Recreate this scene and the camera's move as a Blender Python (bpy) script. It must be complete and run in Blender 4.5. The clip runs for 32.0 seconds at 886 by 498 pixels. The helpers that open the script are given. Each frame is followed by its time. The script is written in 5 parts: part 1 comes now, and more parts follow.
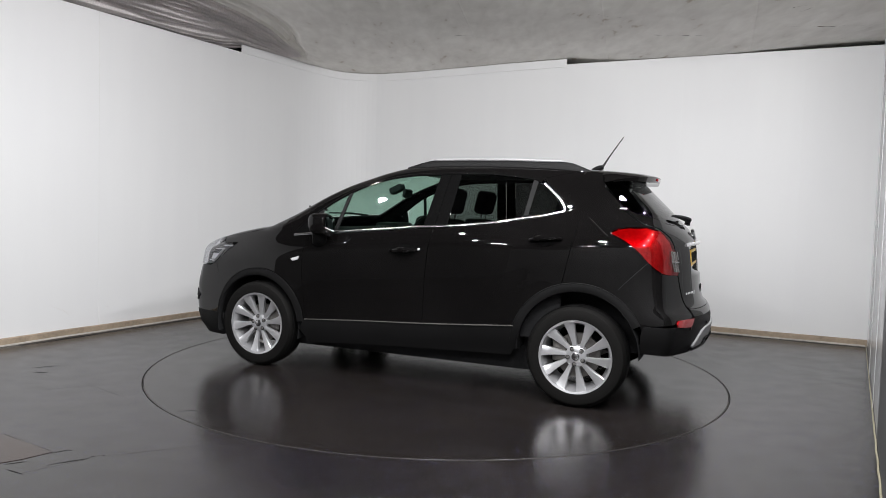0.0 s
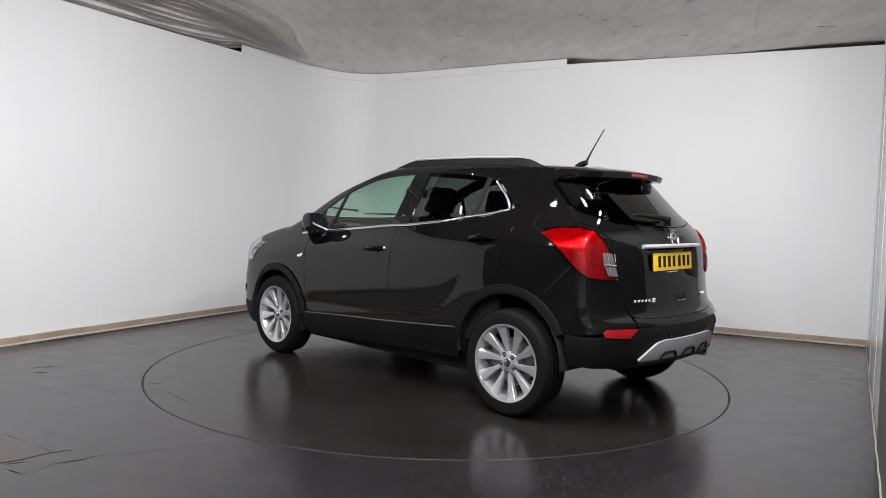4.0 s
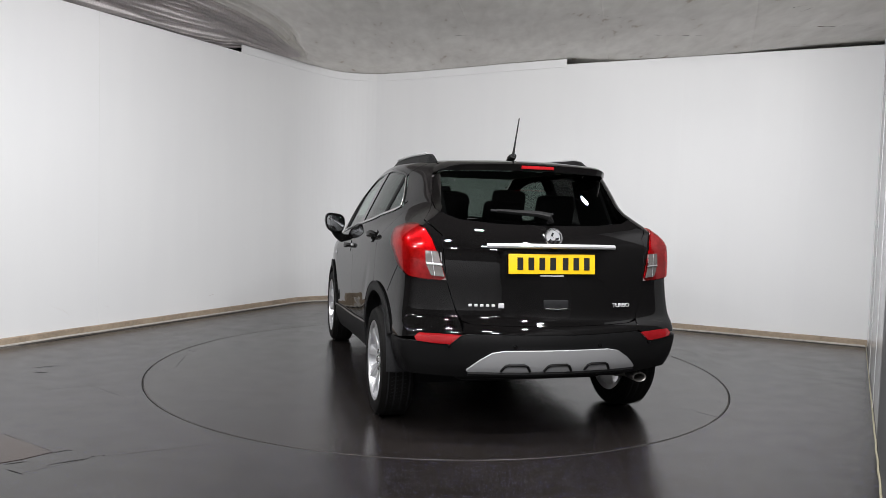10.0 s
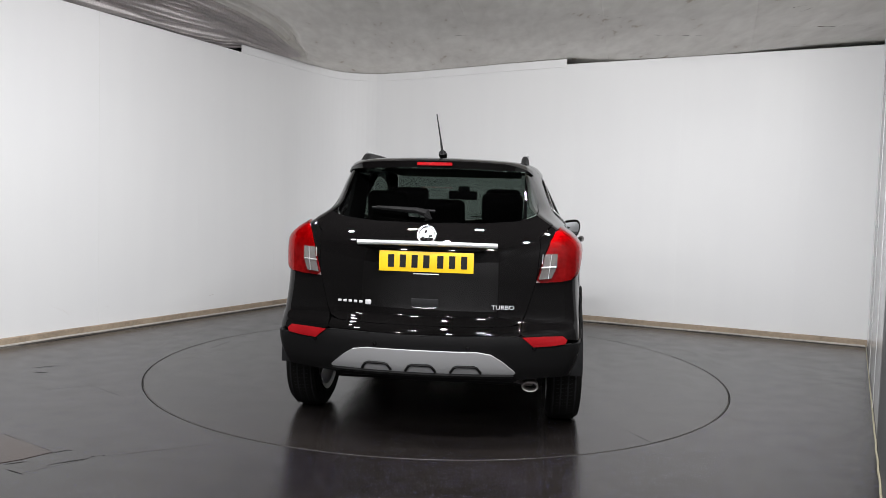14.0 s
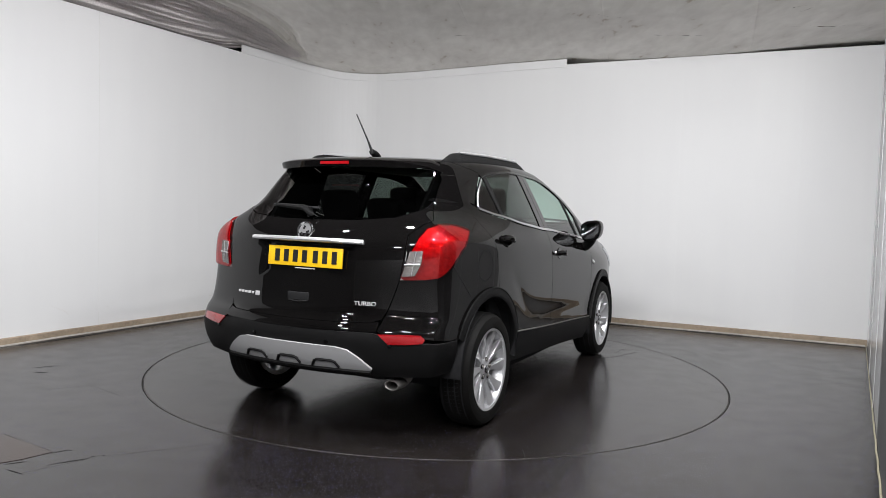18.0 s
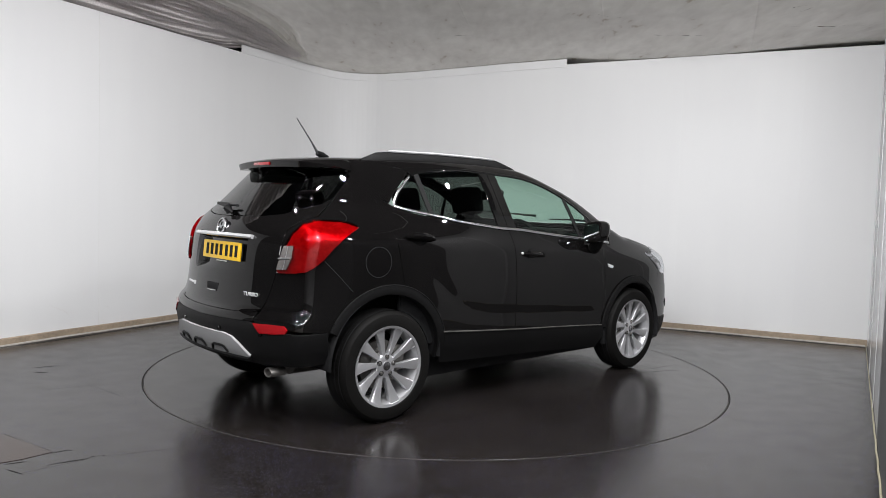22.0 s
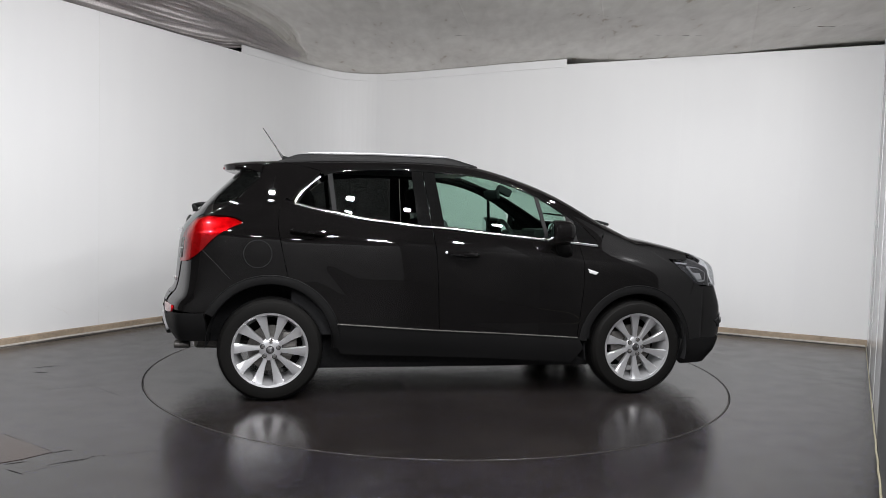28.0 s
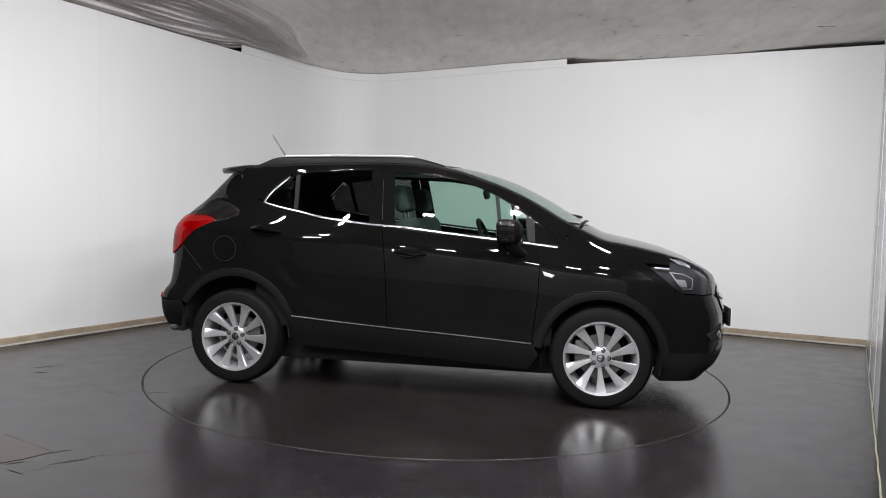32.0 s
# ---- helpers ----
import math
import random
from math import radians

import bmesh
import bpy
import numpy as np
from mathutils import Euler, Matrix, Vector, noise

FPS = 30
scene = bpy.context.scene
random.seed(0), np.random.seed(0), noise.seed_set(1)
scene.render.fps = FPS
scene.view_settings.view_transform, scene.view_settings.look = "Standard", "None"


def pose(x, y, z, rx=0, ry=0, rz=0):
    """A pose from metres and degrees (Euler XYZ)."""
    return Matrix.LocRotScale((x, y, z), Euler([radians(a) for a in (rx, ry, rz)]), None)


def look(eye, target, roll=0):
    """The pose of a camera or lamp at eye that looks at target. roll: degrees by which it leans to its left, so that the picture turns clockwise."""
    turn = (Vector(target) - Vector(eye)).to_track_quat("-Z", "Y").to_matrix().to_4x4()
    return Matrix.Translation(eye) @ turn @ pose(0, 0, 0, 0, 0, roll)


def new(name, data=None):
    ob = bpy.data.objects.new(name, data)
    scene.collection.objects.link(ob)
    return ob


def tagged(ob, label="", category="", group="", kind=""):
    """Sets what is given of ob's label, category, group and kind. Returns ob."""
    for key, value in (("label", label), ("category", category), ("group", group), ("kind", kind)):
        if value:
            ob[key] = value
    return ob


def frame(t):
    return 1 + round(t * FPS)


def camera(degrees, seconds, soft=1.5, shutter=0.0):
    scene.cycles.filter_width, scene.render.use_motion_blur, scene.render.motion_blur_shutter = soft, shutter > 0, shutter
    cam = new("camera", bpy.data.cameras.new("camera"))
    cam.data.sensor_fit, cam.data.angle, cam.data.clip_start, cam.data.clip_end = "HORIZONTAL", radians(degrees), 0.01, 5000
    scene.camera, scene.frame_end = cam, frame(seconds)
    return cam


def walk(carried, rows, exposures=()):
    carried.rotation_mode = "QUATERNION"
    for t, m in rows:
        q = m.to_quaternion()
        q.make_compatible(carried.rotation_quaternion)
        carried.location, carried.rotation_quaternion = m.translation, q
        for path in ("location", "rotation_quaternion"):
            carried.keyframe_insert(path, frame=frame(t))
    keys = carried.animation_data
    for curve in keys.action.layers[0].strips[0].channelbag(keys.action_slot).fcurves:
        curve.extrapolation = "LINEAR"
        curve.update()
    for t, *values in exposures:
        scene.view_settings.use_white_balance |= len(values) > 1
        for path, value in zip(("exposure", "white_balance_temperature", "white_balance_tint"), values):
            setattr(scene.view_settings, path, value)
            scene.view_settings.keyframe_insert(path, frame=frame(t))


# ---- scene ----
cam = camera(63.74, 32.0, soft=0.35)
EYE = Vector((0.0, -5.826, 1.263))
STAND = look(EYE, EYE + Vector((0.003608, 0.998590, -0.052956)), 1.641)
walk(cam, [(0.0, STAND), (32.0, STAND)])

# ---- light ----
world = bpy.data.worlds.new("world")
scene.world = world
world.use_nodes = True
world.node_tree.nodes["Background"].inputs[0].default_value = (0.5, 0.55, 0.6, 1)
world.node_tree.nodes["Background"].inputs[1].default_value = 0.02
scene.view_settings.exposure = 0.24


def lamp(place, target, sx, sy, watts, colour=(0.985, 0.985, 1.0)):
    data = bpy.data.lights.new("flood_lamp", "AREA")
    data.shape, data.size, data.size_y, data.energy, data.color = "RECTANGLE", sx, sy, watts, colour
    ob = new("flood_lamp", data)
    ob.matrix_world = look(place, target)
    return ob


LAMPS = [((-2.15, -1.05, 3.07), (-2.2, 0.5, 0.0), 25),
         ((-1.75, -2.3, 2.99), (-1.6, 0.2, 0.0), 25),
         ((-0.6, -2.3, 2.99), (-0.5, 0.2, 0.0), 29),
         ((0.4, -2.3, 2.99), (0.5, 0.2, 0.0), 29),
         ((1.5, -2.3, 2.99), (1.6, 0.2, 0.0), 32),
         ((1.95, -1.05, 3.07), (2.2, 0.5, 0.0), 31),
         ((-2.3, -3.3, 2.82), (-2.3, -2.8, 0.0), 26),
         ((1.40, -3.3, 2.82), (1.4, -2.6, 0.0), 36),
         ((-0.15, -3.6, 2.99), (-0.1, -4.0, 0.0), 52),
         ((-3.3, -4.9, 2.95), (-2.3, 0.0, 1.9), 20),
         ((-1.25, -5.2, 2.95), (-1.2, 0.0, 2.1), 25),
         ((0.85, -5.2, 2.95), (0.9, 0.0, 2.1), 27),
         ((-2.3, -6.5, 2.95), (-2.3, -6.7, 0.0), 45),
         ((-0.2, -6.5, 2.95), (-0.2, -6.7, 0.0), 45),
         ((1.35, -6.5, 2.95), (1.35, -6.7, 0.0), 40)]
for p_, t_, w_ in LAMPS:
    lamp(p_, t_, *((0.26, 0.11) if p_[1] < -4.5 else (0.12, 0.055)), w_)


# ---- materials ----
def nodes_of(name):
    m = bpy.data.materials.new(name)
    m.use_nodes = True
    return m, m.node_tree.nodes, m.node_tree.links, m.node_tree.nodes["Principled BSDF"]


def mat(name, colour, rough=0.5, metal=0.0, grain=40.0, vary=0.12, bump=0.0, coat=0.0, spread=0.0, big=2.0):
    """A surface with two scales of variation in its colour and roughness, and a fine relief."""
    m, n, l, b = nodes_of(name)
    tc = n.new("ShaderNodeTexCoord")
    fine, wide = n.new("ShaderNodeTexNoise"), n.new("ShaderNodeTexNoise")
    fine.inputs["Scale"].default_value, wide.inputs["Scale"].default_value = grain, big
    fine.inputs["Detail"].default_value = wide.inputs["Detail"].default_value = 4
    l.new(tc.outputs["Object"], fine.inputs["Vector"])
    l.new(tc.outputs["Object"], wide.inputs["Vector"])
    add = n.new("ShaderNodeMath")
    add.operation = "ADD"
    l.new(fine.outputs["Fac"], add.inputs[0])
    l.new(wide.outputs["Fac"], add.inputs[1])
    ramp = n.new("ShaderNodeMapRange")
    ramp.inputs["From Min"].default_value, ramp.inputs["From Max"].default_value = 0.7, 1.3
    ramp.inputs["To Min"].default_value, ramp.inputs["To Max"].default_value = 1 - vary, 1 + vary
    l.new(add.outputs[0], ramp.inputs["Value"])
    mix = n.new("ShaderNodeVectorMath")
    mix.operation = "SCALE"
    mix.inputs[0].default_value = colour
    l.new(ramp.outputs[0], mix.inputs["Scale"])
    l.new(mix.outputs[0], b.inputs["Base Color"])
    rr = n.new("ShaderNodeMapRange")
    rr.inputs["To Min"].default_value, rr.inputs["To Max"].default_value = max(0.02, rough - spread), min(1, rough + spread)
    l.new(wide.outputs["Fac"], rr.inputs["Value"])
    l.new(rr.outputs[0], b.inputs["Roughness"])
    b.inputs["Metallic"].default_value = metal
    b.inputs["Coat Weight"].default_value = coat
    b.inputs["Coat Roughness"].default_value = 0.02
    if bump:
        bp = n.new("ShaderNodeBump")
        bp.inputs["Strength"].default_value, bp.inputs["Distance"].default_value = bump, 0.002
        l.new(fine.outputs["Fac"], bp.inputs["Height"])
        l.new(bp.outputs[0], b.inputs["Normal"])
    return m


def glass(name, tint, rough=0.0):
    """A thin pane: it lets light through with a tint and mirrors the rest."""
    m, n, l, b = nodes_of(name)
    n.remove(b)
    out = n["Material Output"]
    tr, gl, mx, fr = (n.new("ShaderNode" + k) for k in ("BsdfTransparent", "BsdfGlossy", "MixShader", "LayerWeight"))
    tr.inputs[0].default_value = (*tint, 1)
    gl.inputs["Roughness"].default_value = rough
    fr.inputs["Blend"].default_value = 0.5
    pw, ma = n.new("ShaderNodeMath"), n.new("ShaderNodeMath")
    pw.operation, ma.operation = "POWER", "MULTIPLY_ADD"
    pw.inputs[1].default_value, ma.inputs[1].default_value, ma.inputs[2].default_value = 5.0, 0.92, 0.07
    l.new(fr.outputs["Facing"], pw.inputs[0])
    l.new(pw.outputs[0], ma.inputs[0])
    l.new(ma.outputs[0], mx.inputs[0])
    l.new(tr.outputs[0], mx.inputs[1])
    l.new(gl.outputs[0], mx.inputs[2])
    l.new(mx.outputs[0], out.inputs[0])
    return m


PAINT = mat("black_paint", (0.0039, 0.0036, 0.0036), 0.4, 0.0, 900, 0.3, coat=0.82)
PAINT.node_tree.nodes["Principled BSDF"].inputs["Specular IOR Level"].default_value = 0.0
GLOSS = mat("gloss_black", (0.004, 0.004, 0.004), 0.04)
PLASTIC = mat("grained_plastic", (0.0068, 0.0067, 0.0069), 0.5, grain=700, bump=0.35, vary=0.2)
RUBBER = mat("tyre_rubber", (0.0056, 0.0053, 0.0050), 0.68, grain=300, bump=0.3, vary=0.25, spread=0.08)
CHROME = mat("chrome", (0.62, 0.62, 0.63), 0.18, 1.0, vary=0.04)
SATIN = mat("satin_silver", (0.52, 0.52, 0.53), 0.34, 0.85, grain=500, vary=0.06)
ALLOY = mat("alloy", (0.60, 0.60, 0.615), 0.30, 0.75, grain=200, vary=0.04, spread=0.03)
STEEL = mat("dull_steel", (0.2, 0.19, 0.18), 0.45, 0.8, grain=90, vary=0.25)
SILVER = mat("bright_silver", (0.80, 0.80, 0.81), 0.25, 0.35, vary=0.04)
SKID = mat("skid_silver", (0.33, 0.33, 0.335), 0.5, 0.15, grain=500, vary=0.05)
DARK = mat("dark_trim", (0.018, 0.018, 0.019), 0.8, vary=0.2)
CLOTH = mat("seat_cloth", (0.045, 0.045, 0.048), 0.9, grain=600, bump=0.5, vary=0.25)
LINER = mat("headliner", (0.42, 0.42, 0.40), 0.95, grain=400, bump=0.2, vary=0.05)
YELLOW = mat("plate_yellow", (0.92, 0.56, 0.012), 0.35, vary=0.05)
WHITE = mat("white_enamel", (0.75, 0.75, 0.74), 0.4, vary=0.04)
for m_ in (PLASTIC, RUBBER, DARK):
    m_.node_tree.nodes["Principled BSDF"].inputs["Specular IOR Level"].default_value = 0.12
TINT = glass("clear_glass", (0.65, 0.82, 0.74))
PRIVACY = glass("privacy_glass", (0.14, 0.146, 0.142))
REDGLASS = glass("red_lens_glass", (0.72, 0.022, 0.045), 0.03)


# ---- mesh helpers ----
def obj(name, verts, faces, material, parent=None, label="", smooth=True, normals=None):
    me = bpy.data.meshes.new(name)
    me.from_pydata([tuple(map(float, v)) for v in verts], [], [tuple(map(int, f)) for f in faces])
    if smooth:
        me.shade_smooth()
    if normals is not None:
        me.normals_split_custom_set_from_vertices([tuple(map(float, v)) for v in normals])
    me.materials.append(material)
    ob = new(name, me)
    ob.parent = parent
    if label:
        ob["label"] = label
    return ob


def part(name, bm, material, parent, label="", smooth=True):
    me = bpy.data.meshes.new(name)
    bmesh.ops.recalc_face_normals(bm, faces=bm.faces)
    bm.to_mesh(me)
    bm.free()
    if smooth:
        me.shade_smooth()
        me.set_sharp_from_angle(angle=radians(32))
    me.materials.append(material)
    ob = new(name, me)
    ob.parent = parent
    if label:
        ob["label"] = label
    return ob


def box(sx, sy, sz, m=None, bevel=0.0, seg=2, bm=None):
    bm = bm or bmesh.new()
    made = bmesh.ops.create_cube(bm, size=1.0, matrix=(m or Matrix()) @ Matrix.Diagonal((sx, sy, sz, 1)))
    if bevel:
        edges = list({e for v in made["verts"] for e in v.link_edges})
        bmesh.ops.bevel(bm, geom=edges, offset=bevel, segments=seg, affect="EDGES", profile=0.6)
    return bm


def lathe(profile, count, m=None, closed=False):
    """Turns a profile of (radius, height) about the y axis."""
    bm = bmesh.new()
    m = m or Matrix()
    rings = []
    for k in range(count):
        a = 2 * math.pi * k / count
        rings.append([bm.verts.new(m @ Vector((r * math.cos(a), h, r * math.sin(a)))) for r, h in profile])
    n = len(profile)
    for k in range(count):
        p, q = rings[k], rings[(k + 1) % count]
        for i in range(n if closed else n - 1):
            j = (i + 1) % n
            bm.faces.new((p[i], p[j], q[j], q[i]))
    bmesh.ops.remove_doubles(bm, verts=bm.verts, dist=1e-5)
    return bm


def tube(points, radius, sides=8, flat=1.0, bm=None):
    """A rod along points; flat squeezes its height."""
    bm = bm or bmesh.new()
    pts = [Vector(p) for p in points]
    rings = []
    for i, p in enumerate(pts):
        d = (pts[min(i + 1, len(pts) - 1)] - pts[max(i - 1, 0)]).normalized()
        up = Vector((0, 0, 1)) if abs(d.z) < 0.9 else Vector((1, 0, 0))
        side = d.cross(up).normalized()
        up = side.cross(d)
        r = radius[i] if isinstance(radius, (list, tuple)) else radius
        rings.append([bm.verts.new(p + side * (r * math.cos(a)) + up * (r * flat * math.sin(a)))
                      for a in (2 * math.pi * k / sides for k in range(sides))])
    for a, b in zip(rings, rings[1:]):
        for k in range(sides):
            bm.faces.new((a[k], a[(k + 1) % sides], b[(k + 1) % sides], b[k]))
    bm.faces.new(rings[0][::-1])
    bm.faces.new(rings[-1])
    return bm


def prism(outline, depth, m=None, bevel=0.0):
    """A plate of the outline (x, z), depth thick along y."""
    bm = bmesh.new()
    m = m or Matrix()
    a = [bm.verts.new(m @ Vector((x, 0, z))) for x, z in outline]
    b = [bm.verts.new(m @ Vector((x, depth, z))) for x, z in outline]
    top, bottom = bm.faces.new(a), bm.faces.new(b[::-1])
    n = len(a)
    for i in range(n):
        bm.faces.new((a[i], b[i], b[(i + 1) % n], a[(i + 1) % n]))
    if bevel:
        bmesh.ops.bevel(bm, geom=list(set(top.edges) | set(bottom.edges)), offset=bevel, segments=2, affect="EDGES")
    return bm


def dense(points, step=0.03, closed=True):
    out = []
    pts = [np.array(p, float) for p in points]
    for i in range(len(pts) if closed else len(pts) - 1):
        a, b = pts[i], pts[(i + 1) % len(pts)]
        k = max(1, int(math.ceil(np.linalg.norm(b - a) / step)))
        out += [a + (b - a) * j / k for j in range(k)]
    if not closed:
        out.append(pts[-1])
    return out


def soften(points, times=2, closed=True):
    """Rounds the corners of a line."""
    pts = [np.array(p, float) for p in points]
    for _ in range(times):
        out = [] if closed else [pts[0]]
        for i in range(len(pts) if closed else len(pts) - 1):
            a, b = pts[i], pts[(i + 1) % len(pts)]
            out += [a * 0.75 + b * 0.25, a * 0.25 + b * 0.75]
        if not closed:
            out.append(pts[-1])
        pts = out
    return pts


def curve_of(xs, ys, blur=0.0):
    """A smooth curve through points that never overshoots them."""
    xs, ys = np.array(xs, float), np.array(ys, float)
    h, d = np.diff(xs), np.diff(ys) / np.diff(xs)
    m = np.zeros(len(xs))
    for i in range(1, len(xs) - 1):
        if d[i - 1] * d[i] > 0:
            w1, w2 = 2 * h[i] + h[i - 1], h[i] + 2 * h[i - 1]
            m[i] = (w1 + w2) / (w1 / d[i - 1] + w2 / d[i])
    m[0], m[-1] = d[0], d[-1]

    def f(x):
        x = np.asarray(x, float)
        i = np.clip(np.searchsorted(xs, x) - 1, 0, len(xs) - 2)
        t = np.clip((x - xs[i]) / h[i], -0.5, 1.5)
        return ((1 + 2 * t) * (1 - t) ** 2 * ys[i] + t * (1 - t) ** 2 * h[i] * m[i]
                + t * t * (3 - 2 * t) * ys[i + 1] + t * t * (t - 1) * h[i] * m[i + 1])
    if not blur:
        return f
    grid = np.linspace(xs[0] - 4 * blur, xs[-1] + 4 * blur, 3000)
    d_ = grid[1] - grid[0]
    k_ = np.arange(-int(3 * blur / d_), int(3 * blur / d_) + 1) * d_
    w_ = np.exp(-(k_ / blur) ** 2 / 2)
    vals = f(grid)
    pad = len(k_) // 2
    vals = np.convolve(np.concatenate([np.full(pad, vals[0]), vals, np.full(pad, vals[-1])]), w_ / w_.sum(), "valid")
    return lambda x: np.interp(x, grid, vals)


# ---- the shape of the car's body: x forward, y to its left ----
CREASE = curve_of([-2.3, -1.2, 0.9, 1.6, 2.3], [1.16, 1.10, 0.925, 0.87, 0.85])
WIDTH = curve_of([-1.0, -0.75, -0.65, -0.55, -0.43, -0.30, -0.18, -0.06, 0.0, 0.05, 0.12, 0.2, 0.3, 0.4, 0.5, 0.58, 0.75],
                 [0.75, 0.825, 0.863, 0.883, 0.886, 0.889, 0.890, 0.887, 0.883, 0.869, 0.840, 0.805, 0.757, 0.708, 0.656, 0.612, 0.52], 0.018)
NARROW = curve_of([-2.4, -1.9, -1.7, -1.5, -1.2, -0.8, 0.9, 1.2, 1.5, 1.8, 2.0, 2.4],
                  [0.30, 0.112, 0.054, 0.025, 0.006, 0.0, 0.0, 0.010, 0.032, 0.08, 0.135, 0.29], 0.08)
CABIN = curve_of([-2.2, -1.6, -1.35, -1.13, -0.7, -0.4, 0.6, 1.0, 1.4], [0.33, 0.20, 0.135, 0.095, 0.025, 0.0, 0.0, 0.02, 0.03], 0.08)
ROOF = curve_of([-2.3, -1.65, -1.3, -0.8, -0.3, 0.05, 0.3, 0.5, 0.7, 0.9, 1.1, 1.22, 1.3, 1.45, 1.6, 1.75, 1.9, 2.02, 2.1, 2.17, 2.4],
                [1.48, 1.558, 1.597, 1.621, 1.629, 1.620, 1.590, 1.541, 1.468, 1.370, 1.252, 1.184, 1.140, 1.108, 1.077, 1.037, 0.978, 0.910, 0.85, 0.74, 0.3], 0.03)
CROWN = curve_of([-2.3, -0.2, 0.1, 0.5, 0.9, 1.2, 1.4, 2.3], [0.09, 0.08, 0.10, 0.18, 0.18, 0.12, 0.07, 0.08])
TAIL = curve_of([0.0, 0.25, 0.35, 0.45, 0.56, 0.63, 0.68, 0.8, 0.95, 1.08, 1.15, 1.2, 1.3, 1.4, 1.5, 1.7],
                [-1.75, -1.90, -1.99, -2.045, -2.06, -2.045, -2.0, -1.978, -1.966, -1.945, -1.905, -1.86, -1.765, -1.665, -1.565, -1.36], 0.012)
NOSE = curve_of([0.0, 0.2, 0.3, 0.45, 0.6, 0.7, 0.8, 1.0, 1.3], [2.0, 2.06, 2.15, 2.185, 2.18, 2.15, 2.12, 2.1, 2.08])


HOLLOW = curve_of([-1.2, -0.95, -0.8, -0.65, -0.4, 0.0, 0.5, 1.0], [1.05, 0.86, 0.73, 0.625, 0.575, 0.545, 0.51, 0.48], 0.06)   # the height of the doors' hollow


def body(x, y, z):
    """Below nought inside the body, above it outside."""
    x, y, z = np.asarray(x, float), np.abs(np.asarray(y, float)), np.asarray(z, float)
    zz = z - CREASE(x)
    up = np.clip((zz + 0.06) / 0.26, 0, 1)
    up = up * up * (3 - 2 * up)
    low = np.clip((z - 0.46) / 0.46, 0, 1)
    low = np.where(x < 0, 0.28 + 0.72 * low * low * (3 - 2 * low), 1.0)      # the rear bumper keeps its width
    near = np.clip((x + 1.05) / 0.25, 0, 1) * np.clip((0.95 - x) / 0.25, 0, 1)
    hollow = 0.0042 * near * near * (3 - 2 * near) * np.exp(-((z - HOLLOW(x)) / 0.065) ** 2)
    tuck = np.clip((0.80 - z) / 0.34, 0, 1)
    hollow = hollow + 0.005 * near * near * (3 - 2 * near) * tuck * tuck * (3 - 2 * tuck)     # the doors draw in towards the sill
    parts = np.stack([y - WIDTH(zz) + hollow + NARROW(x) * low + CABIN(x) * up, z - ROOF(x) + CROWN(x) * y * y,
                      TAIL(z) + 0.27 * y * y - x, x - NOSE(z) + 0.32 * y * y])
    k = 0.020
    top = parts.max(0)
    return top + k * np.log(np.exp((parts - top) / k).sum(0))


def slope(p):
    e, g = 1e-3, []
    for i in range(3):
        d = np.zeros(3)
        d[i] = e
        g.append(body(*(p + d).T) - body(*(p - d).T))
    g = np.stack(g, -1)
    return g / np.linalg.norm(g, axis=1)[:, None]


class Field:
    """A way to lay flat outlines onto the body: side, roll (round the length), rear and front (round an upright axis)."""

    def __init__(self, kind, side=1):
        self.kind, self.side = kind, side
        self.axis = {"rear": -0.95, "front": 0.95}.get(kind, 0.0)

    def flat(self, p):
        p = np.asarray(p, float)
        x, y, z = p[..., 0], p[..., 1], p[..., 2]
        if self.kind == "side":
            return np.stack([x, z], -1)
        if self.kind == "roll":
            return np.stack([x, np.arctan2(y, z - 0.85) * 0.8], -1)
        if self.kind == "rear":
            return np.stack([np.arctan2(y, self.axis - x), z], -1)
        return np.stack([np.arctan2(y, x - self.axis), z], -1)

    def rays(self, q):
        u, v = q[:, 0], q[:, 1]
        o, zero = np.zeros((len(q), 3)), np.zeros(len(q))
        if self.kind == "side":
            o[:, 0], o[:, 2] = u, v
            d = np.stack([zero, zero + self.side, zero], -1)
        elif self.kind == "roll":
            o[:, 0], o[:, 2] = u, 0.85
            d = np.stack([zero, np.sin(v / 0.8), np.cos(v / 0.8)], -1)
        else:
            s = -1 if self.kind == "rear" else 1
            o[:, 0], o[:, 2] = self.axis, v
            d = np.stack([s * np.cos(u), np.sin(u), zero], -1)
        return o, d

    def solid(self, q, off=0.0):
        o, d = self.rays(np.asarray(q, float))
        lo, hi = np.zeros(len(o)), np.full(len(o), 1.9)
        for _ in range(26):
            mid = (lo + hi) / 2
            inside = body(*(o + d * mid[:, None]).T) < 0
            lo, hi = np.where(inside, mid, lo), np.where(inside, hi, mid)
        p = o + d * lo[:, None]
        n = slope(p)
        return p + n * off, n


LEFT, RIGHT, ROLL, REAR, FRONT = Field("side", 1), Field("side", -1), Field("roll"), Field("rear"), Field("front")


def on_side(s, *pts):
    return list((LEFT if s > 0 else RIGHT).solid(np.array(pts, float))[0])


def on_top(*pts):
    out = []
    for x, y in pts:
        lo, hi = 0.5, 1.9
        for _ in range(30):
            mid = (lo + hi) / 2
            lo, hi = (mid, hi) if body(x, y, mid) < 0 else (lo, mid)
        out.append(np.array((x, y, lo)))
    return out


